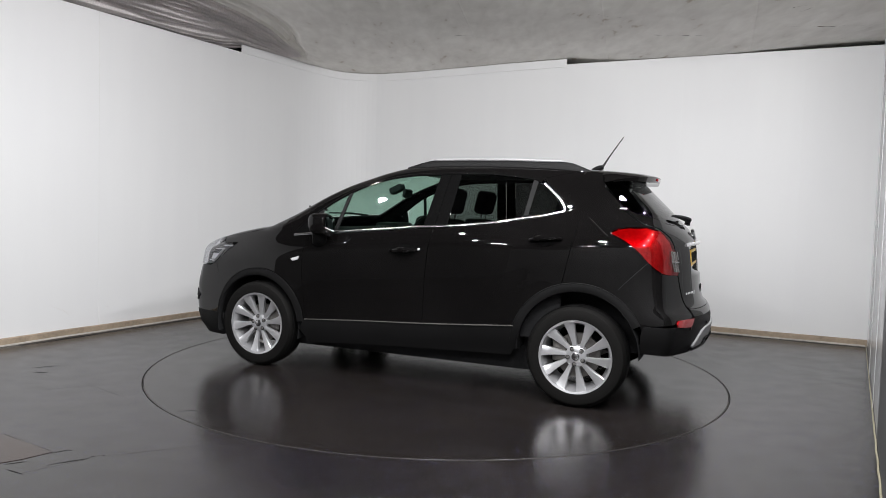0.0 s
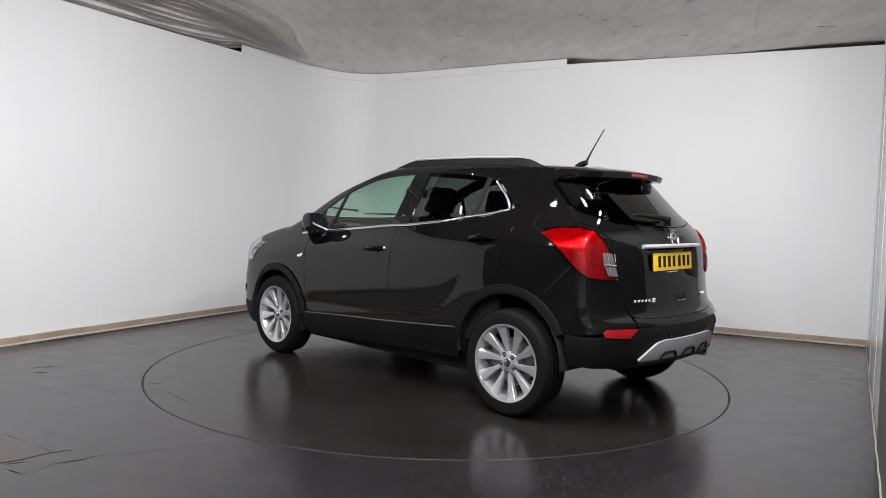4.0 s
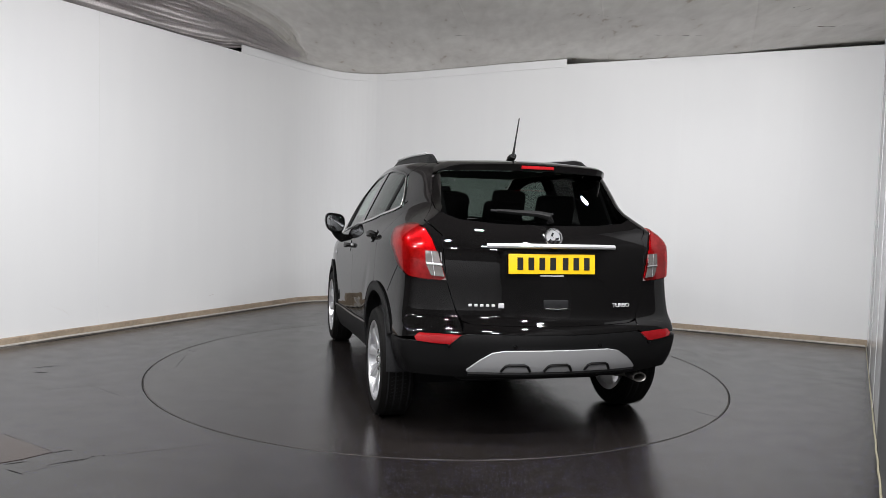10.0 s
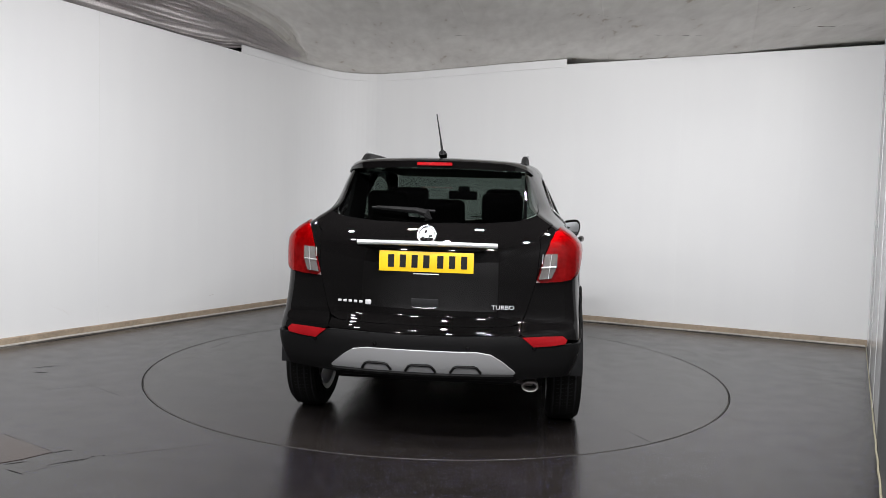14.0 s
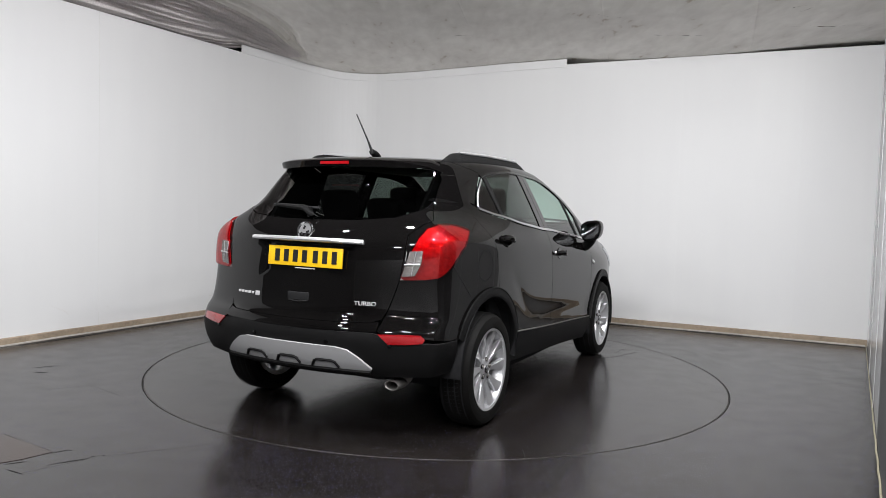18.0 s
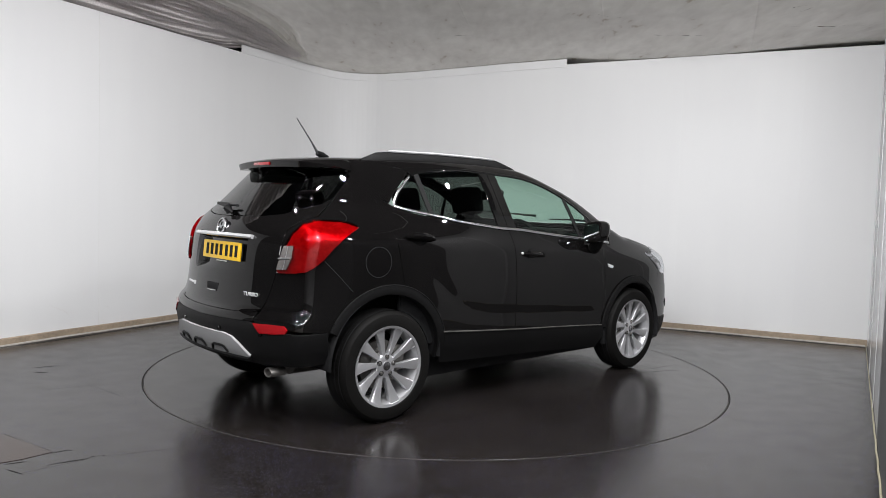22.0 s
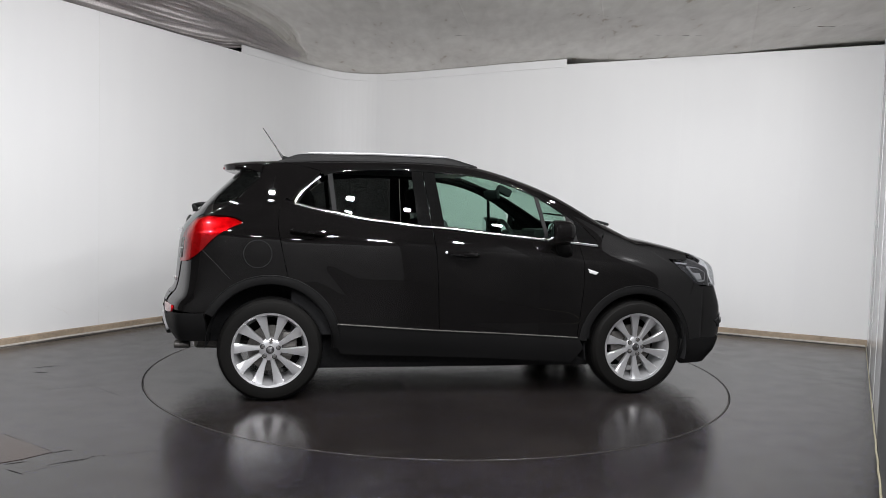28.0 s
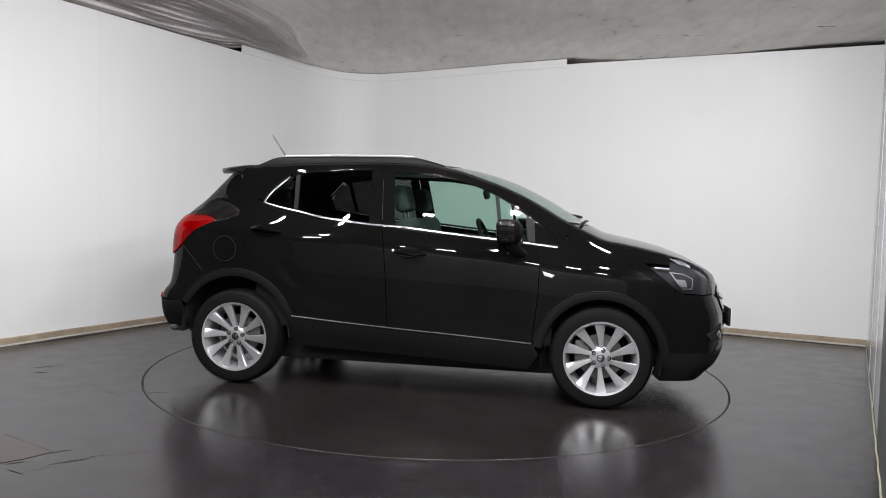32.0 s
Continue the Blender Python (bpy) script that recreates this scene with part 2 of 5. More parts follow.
def on_end(sign, *pts):
    """Points (y, z) on the tail (-1) or the nose (+1)."""
    out = []
    for y, z in pts:
        lo, hi = 0.0, 2.4
        for _ in range(30):
            mid = (lo + hi) / 2
            lo, hi = (mid, hi) if body(sign * mid, y, z) < 0 else (lo, mid)
        out.append(np.array((sign * lo, y, z)))
    return out


def panel(name, outline, field, material, parent, label="", off=0.0, step=0.035, thick=0.014, push=None, soft=0):
    """A pressed sheet on the body within an outline of points, with its edges folded in. push(p): extra relief along the normal."""
    flat = [field.flat(p) for p in outline]
    if soft:
        flat = soften(flat, soft)
    flat = dense(flat, step)
    bm = bmesh.new()
    bm.faces.new([bm.verts.new((u, v, 0)) for u, v in flat])
    arr = np.array(flat)
    for axis in (0, 1):
        lo, hi = arr[:, axis].min(), arr[:, axis].max()
        no = Vector((1, 0, 0)) if axis == 0 else Vector((0, 1, 0))
        for k in range(int(math.ceil(lo / step)), int(math.floor(hi / step)) + 1):
            bmesh.ops.bisect_plane(bm, geom=bm.verts[:] + bm.edges[:] + bm.faces[:], dist=1e-5, plane_co=no * (k * step + 0.0007), plane_no=no)
    bmesh.ops.remove_doubles(bm, verts=bm.verts, dist=1e-4)
    bm.verts.index_update()
    q = np.array([v.co[:2] for v in bm.verts])
    p, n = field.solid(q, off)
    if push is not None:
        p = p + n * push(p)[:, None]
    faces = [[v.index for v in f.verts] for f in bm.faces]
    flip = sum(float(np.cross(p[f[1]] - p[f[0]], p[f[2]] - p[f[0]]) @ n[f[0]]) for f in faces) < 0
    if flip:
        faces = [f[::-1] for f in faces]
    verts, norms = list(p), list(n)
    if thick:
        for e in bm.edges:
            if len(e.link_faces) == 1:
                i, j = e.verts[0].index, e.verts[1].index
                mid = np.mean([p[v.index] for v in e.link_faces[0].verts], 0)
                out = np.cross(p[j] - p[i], n[i])
                out /= np.linalg.norm(out) + 1e-12
                if out @ ((p[i] + p[j]) / 2 - mid) < 0:
                    out = -out
                    i, j = j, i
                k = len(verts)
                verts += [p[i], p[j], p[j] - n[j] * thick, p[i] - n[i] * thick]
                norms += [n[i] * 0.5 + out * 0.5, n[j] * 0.5 + out * 0.5, out, out]
                faces.append([k + 3, k + 2, k + 1, k])
    bm.free()
    ob = obj(name, verts, faces, material, parent, label, True, norms)
    return ob


# ---- the room ----
def wall_mat():
    m, n, l, b = nodes_of("white_wall")
    tc = n.new("ShaderNodeTexCoord")
    wide, fine, streak = (n.new("ShaderNodeTexNoise") for _ in range(3))
    mp = n.new("ShaderNodeMapping")
    mp.inputs["Scale"].default_value = (2.5, 2.5, 0.25)
    l.new(tc.outputs["Object"], mp.inputs["Vector"])
    l.new(mp.outputs[0], streak.inputs["Vector"])
    streak.inputs["Scale"].default_value = 1.6
    wide.inputs["Scale"].default_value, fine.inputs["Scale"].default_value = 0.8, 160
    l.new(tc.outputs["Object"], wide.inputs["Vector"])
    l.new(tc.outputs["Object"], fine.inputs["Vector"])
    r = n.new("ShaderNodeValToRGB")
    r.color_ramp.elements[0].position, r.color_ramp.elements[0].color = 0.3, (0.765, 0.765, 0.77, 1)
    r.color_ramp.elements[1].position, r.color_ramp.elements[1].color = 0.62, (0.79, 0.79, 0.79, 1)
    avg = n.new("ShaderNodeMath")
    avg.operation = "MULTIPLY_ADD"
    avg.inputs[1].default_value = 0.5
    half = n.new("ShaderNodeMath")
    half.operation = "MULTIPLY"
    half.inputs[1].default_value = 0.5
    l.new(wide.outputs["Fac"], half.inputs[0])
    l.new(streak.outputs["Fac"], avg.inputs[0])
    l.new(half.outputs[0], avg.inputs[2])
    l.new(avg.outputs[0], r.inputs[0])
    l.new(r.outputs[0], b.inputs["Base Color"])
    b.inputs["Roughness"].default_value = 0.5
    bp = n.new("ShaderNodeBump")
    bp.inputs["Strength"].default_value, bp.inputs["Distance"].default_value = 0.15, 0.001
    l.new(fine.outputs["Fac"], bp.inputs["Height"])
    l.new(bp.outputs[0], b.inputs["Normal"])
    return m


def floor_mat(name, worn, sparse):
    """Dark safety vinyl: satin, with blue and white flecks, and dull scuffs."""
    m, n, l, b = nodes_of(name)
    tc = n.new("ShaderNodeTexCoord")
    wide, mid, fine = (n.new("ShaderNodeTexNoise") for _ in range(3))
    for k, s in ((wide, 0.9), (mid, 6.0), (fine, 350.0)):
        k.inputs["Scale"].default_value, k.inputs["Detail"].default_value = s, 5
        l.new(tc.outputs["Object"], k.inputs["Vector"])
    base = n.new("ShaderNodeValToRGB")
    base.color_ramp.elements[0].position, base.color_ramp.elements[0].color = 0.35, (0.010, 0.0083, 0.0077, 1)
    base.color_ramp.elements[1].position, base.color_ramp.elements[1].color = 0.68, (0.0165, 0.0138, 0.0128, 1)
    l.new(wide.outputs["Fac"], base.inputs[0])
    vor = n.new("ShaderNodeTexVoronoi")
    vor.inputs["Scale"].default_value = 80
    l.new(tc.outputs["Object"], vor.inputs["Vector"])
    dot = n.new("ShaderNodeMath")
    dot.operation = "LESS_THAN"
    dot.inputs[1].default_value = 0.20
    l.new(vor.outputs["Distance"], dot.inputs[0])
    sep = n.new("ShaderNodeSeparateColor")
    l.new(vor.outputs["Color"], sep.inputs[0])
    some = n.new("ShaderNodeMath")
    some.operation = "GREATER_THAN"
    some.inputs[1].default_value = sparse
    l.new(sep.outputs[0], some.inputs[0])
    both = n.new("ShaderNodeMath")
    both.operation = "MULTIPLY"
    l.new(dot.outputs[0], both.inputs[0])
    l.new(some.outputs[0], both.inputs[1])
    fleck = n.new("ShaderNodeMix")
    fleck.data_type = "RGBA"
    fleck.inputs["A"].default_value, fleck.inputs["B"].default_value = (0.075, 0.08, 0.25, 1), (0.24, 0.24, 0.31, 1)
    l.new(sep.outputs[1], fleck.inputs["Factor"])
    mix = n.new("ShaderNodeMix")
    mix.data_type = "RGBA"
    l.new(both.outputs[0], mix.inputs["Factor"])
    l.new(base.outputs[0], mix.inputs["A"])
    l.new(fleck.outputs["Result"], mix.inputs["B"])
    l.new(mix.outputs["Result"], b.inputs["Base Color"])
    rr = n.new("ShaderNodeMapRange")
    rr.inputs["From Min"].default_value, rr.inputs["From Max"].default_value = 0.3, 0.7
    rr.inputs["To Min"].default_value, rr.inputs["To Max"].default_value = worn
    l.new(mid.outputs["Fac"], rr.inputs["Value"])
    l.new(rr.outputs[0], b.inputs["Roughness"])
    bp = n.new("ShaderNodeBump")
    bp.inputs["Strength"].default_value, bp.inputs["Distance"].default_value = 0.12, 0.001
    l.new(fine.outputs["Fac"], bp.inputs["Height"])
    l.new(bp.outputs[0], b.inputs["Normal"])
    return m


def ceiling_mat():
    m, n, l, b = nodes_of("stained_ceiling_sheet")
    tc = n.new("ShaderNodeTexCoord")
    mp = n.new("ShaderNodeMapping")
    mp.inputs["Rotation"].default_value = (0, 0, radians(8))
    mp.inputs["Scale"].default_value = (2.0, 0.75, 1)
    l.new(tc.outputs["Object"], mp.inputs["Vector"])
    streak, wide, fine = (n.new("ShaderNodeTexNoise") for _ in range(3))
    l.new(mp.outputs[0], streak.inputs["Vector"])
    l.new(tc.outputs["Object"], wide.inputs["Vector"])
    l.new(tc.outputs["Object"], fine.inputs["Vector"])
    streak.inputs["Scale"].default_value, wide.inputs["Scale"].default_value, fine.inputs["Scale"].default_value = 4.0, 0.9, 90
    streak.inputs["Distortion"].default_value = 0.25
    for k in (streak, wide, fine):
        k.inputs["Detail"].default_value = 8
    base = n.new("ShaderNodeValToRGB")
    base.color_ramp.elements[0].position, base.color_ramp.elements[0].color = 0.30, (0.73, 0.695, 0.65, 1)
    base.color_ramp.elements[1].position, base.color_ramp.elements[1].color = 0.64, (0.93, 0.90, 0.855, 1)
    add = n.new("ShaderNodeMath")
    add.operation = "MULTIPLY_ADD"
    add.inputs[1].default_value = 0.6
    sc = n.new("ShaderNodeMath")
    sc.operation = "MULTIPLY"
    sc.inputs[1].default_value = 0.4
    l.new(wide.outputs["Fac"], sc.inputs[0])
    l.new(streak.outputs["Fac"], add.inputs[0])
    l.new(sc.outputs[0], add.inputs[2])
    l.new(add.outputs[0], base.inputs[0])
    spot = n.new("ShaderNodeValToRGB")
    spot.color_ramp.elements[0].position, spot.color_ramp.elements[0].color = 0.27, (0.56, 0.45, 0.34, 1)
    spot.color_ramp.elements[1].position, spot.color_ramp.elements[1].color = 0.335, (1, 1, 1, 1)
    l.new(streak.outputs["Fac"], spot.inputs[0])
    mul = n.new("ShaderNodeMix")
    mul.data_type, mul.blend_type = "RGBA", "MULTIPLY"
    mul.inputs["Factor"].default_value = 0.6
    l.new(base.outputs[0], mul.inputs["A"])
    l.new(spot.outputs[0], mul.inputs["B"])
    l.new(mul.outputs["Result"], b.inputs["Base Color"])
    b.inputs["Roughness"].default_value = 0.75
    bp = n.new("ShaderNodeBump")
    bp.inputs["Strength"].default_value, bp.inputs["Distance"].default_value = 0.16, 0.006
    l.new(streak.outputs["Fac"], bp.inputs["Height"])
    l.new(bp.outputs[0], b.inputs["Normal"])
    return m


WALL, CEIL = wall_mat(), ceiling_mat()
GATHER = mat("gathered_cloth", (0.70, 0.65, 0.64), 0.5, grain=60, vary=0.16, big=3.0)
VINYL, VINYL_DISC = floor_mat("vinyl_floor", (0.20, 0.27), 0.46), floor_mat("vinyl_disc", (0.18, 0.24), 0.80)
TIMBER = mat("worn_timber", (0.33, 0.26, 0.19), 0.7, grain=35, vary=0.22, bump=0.4, big=5.0)
GROUND = -0.008
HIGH = 3.075
LEFT_DIR, RIGHT_DIR = Vector((0.480, 0.877, 0)).normalized(), Vector((0.905, -0.425, 0)).normalized()
CORNER = Vector((-1.562, 4.275, 0))
ROUND = 0.90


def wall_line():
    """The left wall, the rounded corner and the back wall, as one line of points with the length run."""
    half = math.acos(max(-1, min(1, LEFT_DIR.dot(RIGHT_DIR)))) / 2
    cut = ROUND * math.tan(half)
    a, b = CORNER - LEFT_DIR * cut, CORNER + RIGHT_DIR * cut
    inward = (RIGHT_DIR - LEFT_DIR).normalized()
    mid = CORNER + inward * (ROUND / math.cos(half))
    pts = [CORNER - LEFT_DIR * 7.2, a]
    v0 = a - mid
    for k in range(1, 20):
        pts.append(mid + Matrix.Rotation(-2 * half * k / 20, 3, "Z") @ v0)
    pts += [b, b + RIGHT_DIR * ((4.46 - b.x) / RIGHT_DIR.x)]
    return pts


LINE = wall_line()
RUN = [0.0]
for a_, b_ in zip(LINE, LINE[1:]):
    RUN.append(RUN[-1] + (b_ - a_).length)


def at_run(s):
    s = max(0.0, min(RUN[-1], s))
    i = max(k for k in range(len(RUN) - 1) if RUN[k] <= s)
    d = (LINE[i + 1] - LINE[i]).normalized()
    return LINE[i] + d * (s - RUN[i]), Vector((-d.y, d.x, 0))   # the second points out of the room


def strip(name, s0, s1, z0, z1, d0, d1, material, parent=None, bevel=0.0, wave=0.0, drop=None, fine=False):
    """A slab that follows the wall from run s0 to s1; d: how far its faces lie outside the wall's line."""
    runs = [s0] + [r for r in RUN if s0 + 0.01 < r < s1 - 0.01] + [s1]
    if wave or fine:
        runs = list(np.linspace(s0, s1, int((s1 - s0) / 0.12) + 2))
    verts, faces = [], []
    for k, s in enumerate(runs):
        p, o = at_run(s)
        w = wave * noise.noise((s * 1.7, z0, 3.0))
        for d, z in ((d0 + w, z0), (d0 + w, z1 - bevel), (d0 + w + bevel, z1), (d1, z1), (d1, z0)):
            q = p + o * d
            verts.append((q.x, q.y, z + (w * 0.6 if wave and z > z0 else 0) - (drop(p.x, p.y) if drop else 0)))
        if k:
            a, b = 5 * (k - 1), 5 * k
            faces += [(a + i, b + i, b + (i + 1) % 5, a + (i + 1) % 5) for i in range(5)]
    faces += [tuple(range(5)), tuple(range(len(verts) - 5, len(verts)))[::-1]]
    return obj(name, verts, faces, material, parent, smooth=False)


def run_of(x, y):
    best = min(range(0, 1200), key=lambda k: (at_run(RUN[-1] * k / 1200)[0] - Vector((x, y, 0))).length)
    return RUN[-1] * best / 1200


wall_main = strip("wall_main", 0, RUN[-1] + 0.0, GROUND, HIGH, 0.016, 0.14, WALL)
tagged(wall_main, "white painted boarded wall with a rounded corner", "wall", kind="structure")
seam_l = (CORNER - LEFT_DIR * 7.2 - Vector((-3.31, 1.08, 0))).length
ends = sorted({0.0, RUN[-1], *[seam_l + 1.235 * k for k in range(-3, 3)],
               *[RUN[-1] - (4.46 - 3.79) / RIGHT_DIR.x - 1.225 * k for k in range(0, 5)]})
ends = [e for e in ends if 0 <= e <= RUN[-1]]
for a_, b_ in zip(ends, ends[1:]):
    if b_ - a_ > 0.05:
        strip("wall_panel", a_ + 0.00015, b_ - 0.00015, GROUND + 0.002, HIGH - 0.003, 0.0, 0.0155, WALL, wall_main, bevel=0.001)
strip("seam_filler", seam_l - 0.002, seam_l + 0.002, 0.07, HIGH - 0.01, -0.0012, -0.0001, WHITE, wall_main)
baseboard = strip("baseboard", 0.0, RUN[-1] - 0.03, GROUND + 0.001, 0.062, -0.028, -0.001, TIMBER, bevel=0.006, wave=0.006)
tagged(baseboard, "worn beige timber batten along the foot of the wall", "baseboard", kind="structure")
quad = strip("floor_trim", 0.0, RUN[-1] - 0.05, GROUND + 0.001, 0.010, -0.036, -0.029, mat("sealant", (0.45, 0.42, 0.38), 0.6, vary=0.25), bevel=0.005, wave=0.006)
tagged(quad, "pale sealant bead between floor and batten", "trim", kind="structure")
# a darker strip of floor in front of the batten
edge_band = strip("floor_edge_strip", 0.0, RUN[-1] - 0.05, GROUND - 0.002, GROUND + 0.0025, -0.105, -0.038, mat("dark_edge_band", (0.010, 0.009, 0.0088), 0.45, vary=0.3), bevel=0.001, wave=0.01)
tagged(edge_band, "dark strip on the floor along the batten", "trim", kind="structure")
for s0_, z0_, ln_, sl_ in ((0.0, 0.30, 0.10, -0.5), (0.11, 0.26, 0.07, -0.9), (0.16, 0.21, 0.05, 0.2), (0.55, 0.24, 0.05, -0.3), (1.9, 0.22, 0.08, 0.1)):
    pts_ = []
    for k in range(9):
        p_, o_ = at_run(run_of(-3.55, 0.65) + s0_ + ln_ * k / 8)
        pts_.append(p_ - o_ * 0.0006 + Vector((0, 0, z0_ + sl_ * ln_ * k / 8 + 0.01 * noise.noise((k * 0.7, s0_ * 9, 1)))))
    tagged(part("wall_scuff", tube(pts_, [0.0004 + 0.0022 * abs(noise.noise((k * 0.8, s0_ * 7, 3))) for k in range(9)], 6, 0.5), mat("faint_wall_scuff", (0.50, 0.44, 0.39), 0.7, vary=0.2), None), "faint brown scuff low on the white wall", "scuff", kind="structure")


TRIM_TOP = curve_of([-2.45, -2.07, -1.79, -1.44, -1.06, -0.67, 0.08, 0.78, 1.47], [3.160, 3.167, 3.154, 3.114, 3.101, 3.095, 3.106, 3.124, 3.134])
cornice = strip("cornice", run_of(-2.42, 2.71), run_of(1.465, 2.854), -0.096, 0.0, -0.012, -0.0005, WALL, bevel=0.004, drop=lambda x, y: -float(TRIM_TOP(x)), fine=True)
tagged(cornice, "white flexible trim strip along the wall's top edge", "trim", kind="structure")


def plain_wall(name, a, b, material, label, thick=0.12, z1=HIGH, z0=GROUND):
    a, b = Vector((*a, 0)), Vector((*b, 0))
    d = (b - a).normalized()
    m = Matrix.Translation((a + b) / 2 + Vector((0, 0, (z1 + z0) / 2)) + Vector((d.y, -d.x, 0)) * (thick / 2)) @ Matrix.Rotation(math.atan2(d.y, d.x), 4, "Z")
    w = part(name, box((b - a).length, thick, z1 - z0, m), material, None, smooth=False)
    return tagged(w, label, "wall", kind="structure")


start = CORNER - LEFT_DIR * 7.2
wall_right = plain_wall("wall_right", (2.634, -1.645), (4.42 + 0.02, 1.455), mat("grey_laminate", (0.44, 0.441, 0.446), 0.22, grain=80, vary=0.06, spread=0.03), "satin pale grey laminate side wall", z1=3.3)
# walls added behind the viewpoint; their darkness stands for an unlit room
REAR_GREY = mat("rear_wall_grey", (0.34, 0.34, 0.343), 0.7)
UPPER = mat("unlit_upper_wall", (0.02, 0.02, 0.022), 0.8)
SHADE = mat("unlit_wall_dark", (0.06, 0.06, 0.062), 0.5)
for name_, a_, b_, m_ in (("wall_side", (1.86, -7.4), (1.86, -2.974), SHADE), ("wall_near", (1.86, -2.974), (2.634, -1.645), SHADE), ("wall_west", (start.x, start.y), (start.x, -7.4), SHADE), ("wall_south", (start.x, -7.4), (1.86, -7.4), REAR_GREY)):
    plain_wall(name_, a_, b_, m_, "added dark wall that shapes the car's reflections" if m_ is SHADE else "added unseen mid grey wall that shapes the car's reflections", z1=2.0)
    plain_wall(name_ + "_upper", a_, b_, UPPER, "added dark upper wall that shapes the car's reflections", z1=3.33, z0=2.0)
# the joint and bead of the side wall
dr = (Vector((4.42, 1.455, 0)) - Vector((2.18, -2.42, 0))).normalized()
nr = Vector((-dr.y, dr.x, 0))
bm = bmesh.new()
pts_ = [Vector((1.86, -2.974, 0)) + dr * (5.11 * k / 60) + nr * (0.004 + 0.003 * noise.noise((k * 0.45, 1, 2))) + Vector((0, 0, GROUND + 0.005)) for k in range(61)]
tagged(part("floor_trim", tube(pts_, [0.0062 - 0.003 * k / 60 + 0.0012 * noise.noise((k * 0.9, 5, 5)) for k in range(61)], 6), mat("yellowed_sealant", (0.30, 0.275, 0.19), 0.6, vary=0.2), None), "yellowed sealant bead along the side wall", "trim", kind="structure")
for k, (u_, w_) in enumerate(((0.42, 0.035), (1.64, 0.03), (2.86, 0.03))):
    q = Vector((4.42, 1.455, 0)) - dr * u_ + nr * 0.0018
    part("cover_strip", box(w_, 0.0035, HIGH - GROUND - 0.02, Matrix.Translation((q.x, q.y, HIGH / 2)) @ Matrix.Rotation(math.atan2(dr.y, dr.x), 4, "Z"), 0.001), mat("cover_strip_grey", (0.6, 0.6, 0.61), 0.45), wall_right)

# floor round the turntable
DISC = 2.243
bm = bmesh.new()
ring = [bm.verts.new(((DISC + 0.0065) * math.cos(a), (DISC + 0.0065) * math.sin(a), GROUND)) for a in (2 * math.pi * k / 128 for k in range(128))]
edge = []
for k in range(128):
    a = 2 * math.pi * k / 128
    d = Vector((math.cos(a), math.sin(a), 0))
    s = 12.5 / max(abs(d.x), abs(d.y))
    edge.append(bm.verts.new((d.x * s, d.y * s - 2, GROUND)))
low = [bm.verts.new((v.co.x, v.co.y, GROUND - 0.03)) for v in ring]
for k in range(128):
    j = (k + 1) % 128
    bm.faces.new((ring[k], ring[j], edge[j], edge[k]))
    bm.faces.new((ring[k], low[k], low[j], ring[j]))
floor = part("floor", bm, VINYL, None)
tagged(floor, "dark grey flecked safety vinyl floor with a satin sheen", "floor", kind="structure")
pit = part("floor_pit", lathe([(0.001, -0.03), (DISC + 0.2, -0.03), (DISC + 0.2, -0.06), (0.001, -0.06)], 64, pose(0, 0, GROUND, 90)), DARK, None)
tagged(pit, "dark pit floor beneath the turntable", "floor", kind="structure")

# ceiling: a slack stained sheet, gathered in folds along the left wall
ld = np.array(LEFT_DIR)[:2]
c0 = np.array((CORNER.x, CORNER.y))
EDGE = curve_of([-4.5, -3.2, -2.8, -2.55, -2.45, -2.07, -1.79, -1.44, -1.06, -0.67, 0.08, 0.78, 1.47, 1.75, 2.1, 2.7, 3.3, 4.6],
                [3.075, 3.082, 3.095, 3.13, 3.164, 3.171, 3.158, 3.118, 3.105, 3.099, 3.110, 3.128, 3.140, 3.110, 3.084, 3.078, 3.079, 3.080])
FAN = curve_of([-9.0, -3.3, -2.5, -2.05, -1.6, -1.2, -0.9], [1.2, 1.08, 0.92, 0.75, 0.52, 0.36, 0.2])


def ease(v):
    v = max(0.0, min(1.0, v))
    return v * v * (3 - 2 * v)


def folds(x, y):
    """How far across the gathered strip a point lies (0 at the wall, 1 at its edge), and how deep the folds are there."""
    d = (x - c0[0]) * ld[1] - (y - c0[1]) * ld[0]       # distance from the left wall's line
    run = (x - c0[0]) * ld[0] + (y - c0[1]) * ld[1]
    w = d / float(FAN(max(-8.9, min(-0.9, run))))
    return w, ease((-0.75 - run) / 0.9) * ease((1.55 - w) / 0.65), run, d


def sheet(x, y):
    back = (x - c0[0]) * 0.425 + (y - c0[1]) * 0.905     # below nought: distance from the back wall
    w, g, run, d = folds(x, y)
    reach = min(-back, d)
    edge = float(EDGE(max(-4.5, min(4.6, x))))
    z = edge + (HIGH + 0.05 - edge) * ease(reach / 1.6)
    z += ease(reach / 0.5) * (0.012 * math.sin(1.1 * x + 0.4 * y) + 0.02 * noise.noise((x * 0.7, y * 0.7, 0)))
    z += 0.035 * ease((x - 2.9) / 1.3) * ease(1 + back / 0.9)      # the slack pocket in the corner
    if w > -0.2 and g > 0:
        v = w * 9.5 + 0.22 * noise.noise((run * 0.28, w * 2.0, 0)) + 0.03 * noise.noise((run * 1.2, w * 7, 7))
        ridge = abs(math.sin(math.pi * v)) ** 0.7
        z += g * (0.14 * ridge * (0.75 + 0.7 * noise.noise((run * 0.25, w * 7, 2))) * (0.35 + 0.65 * ease((w - 0.10) / 0.15)) - 0.008 * (1 - ease(w / 0.25)))
    return z


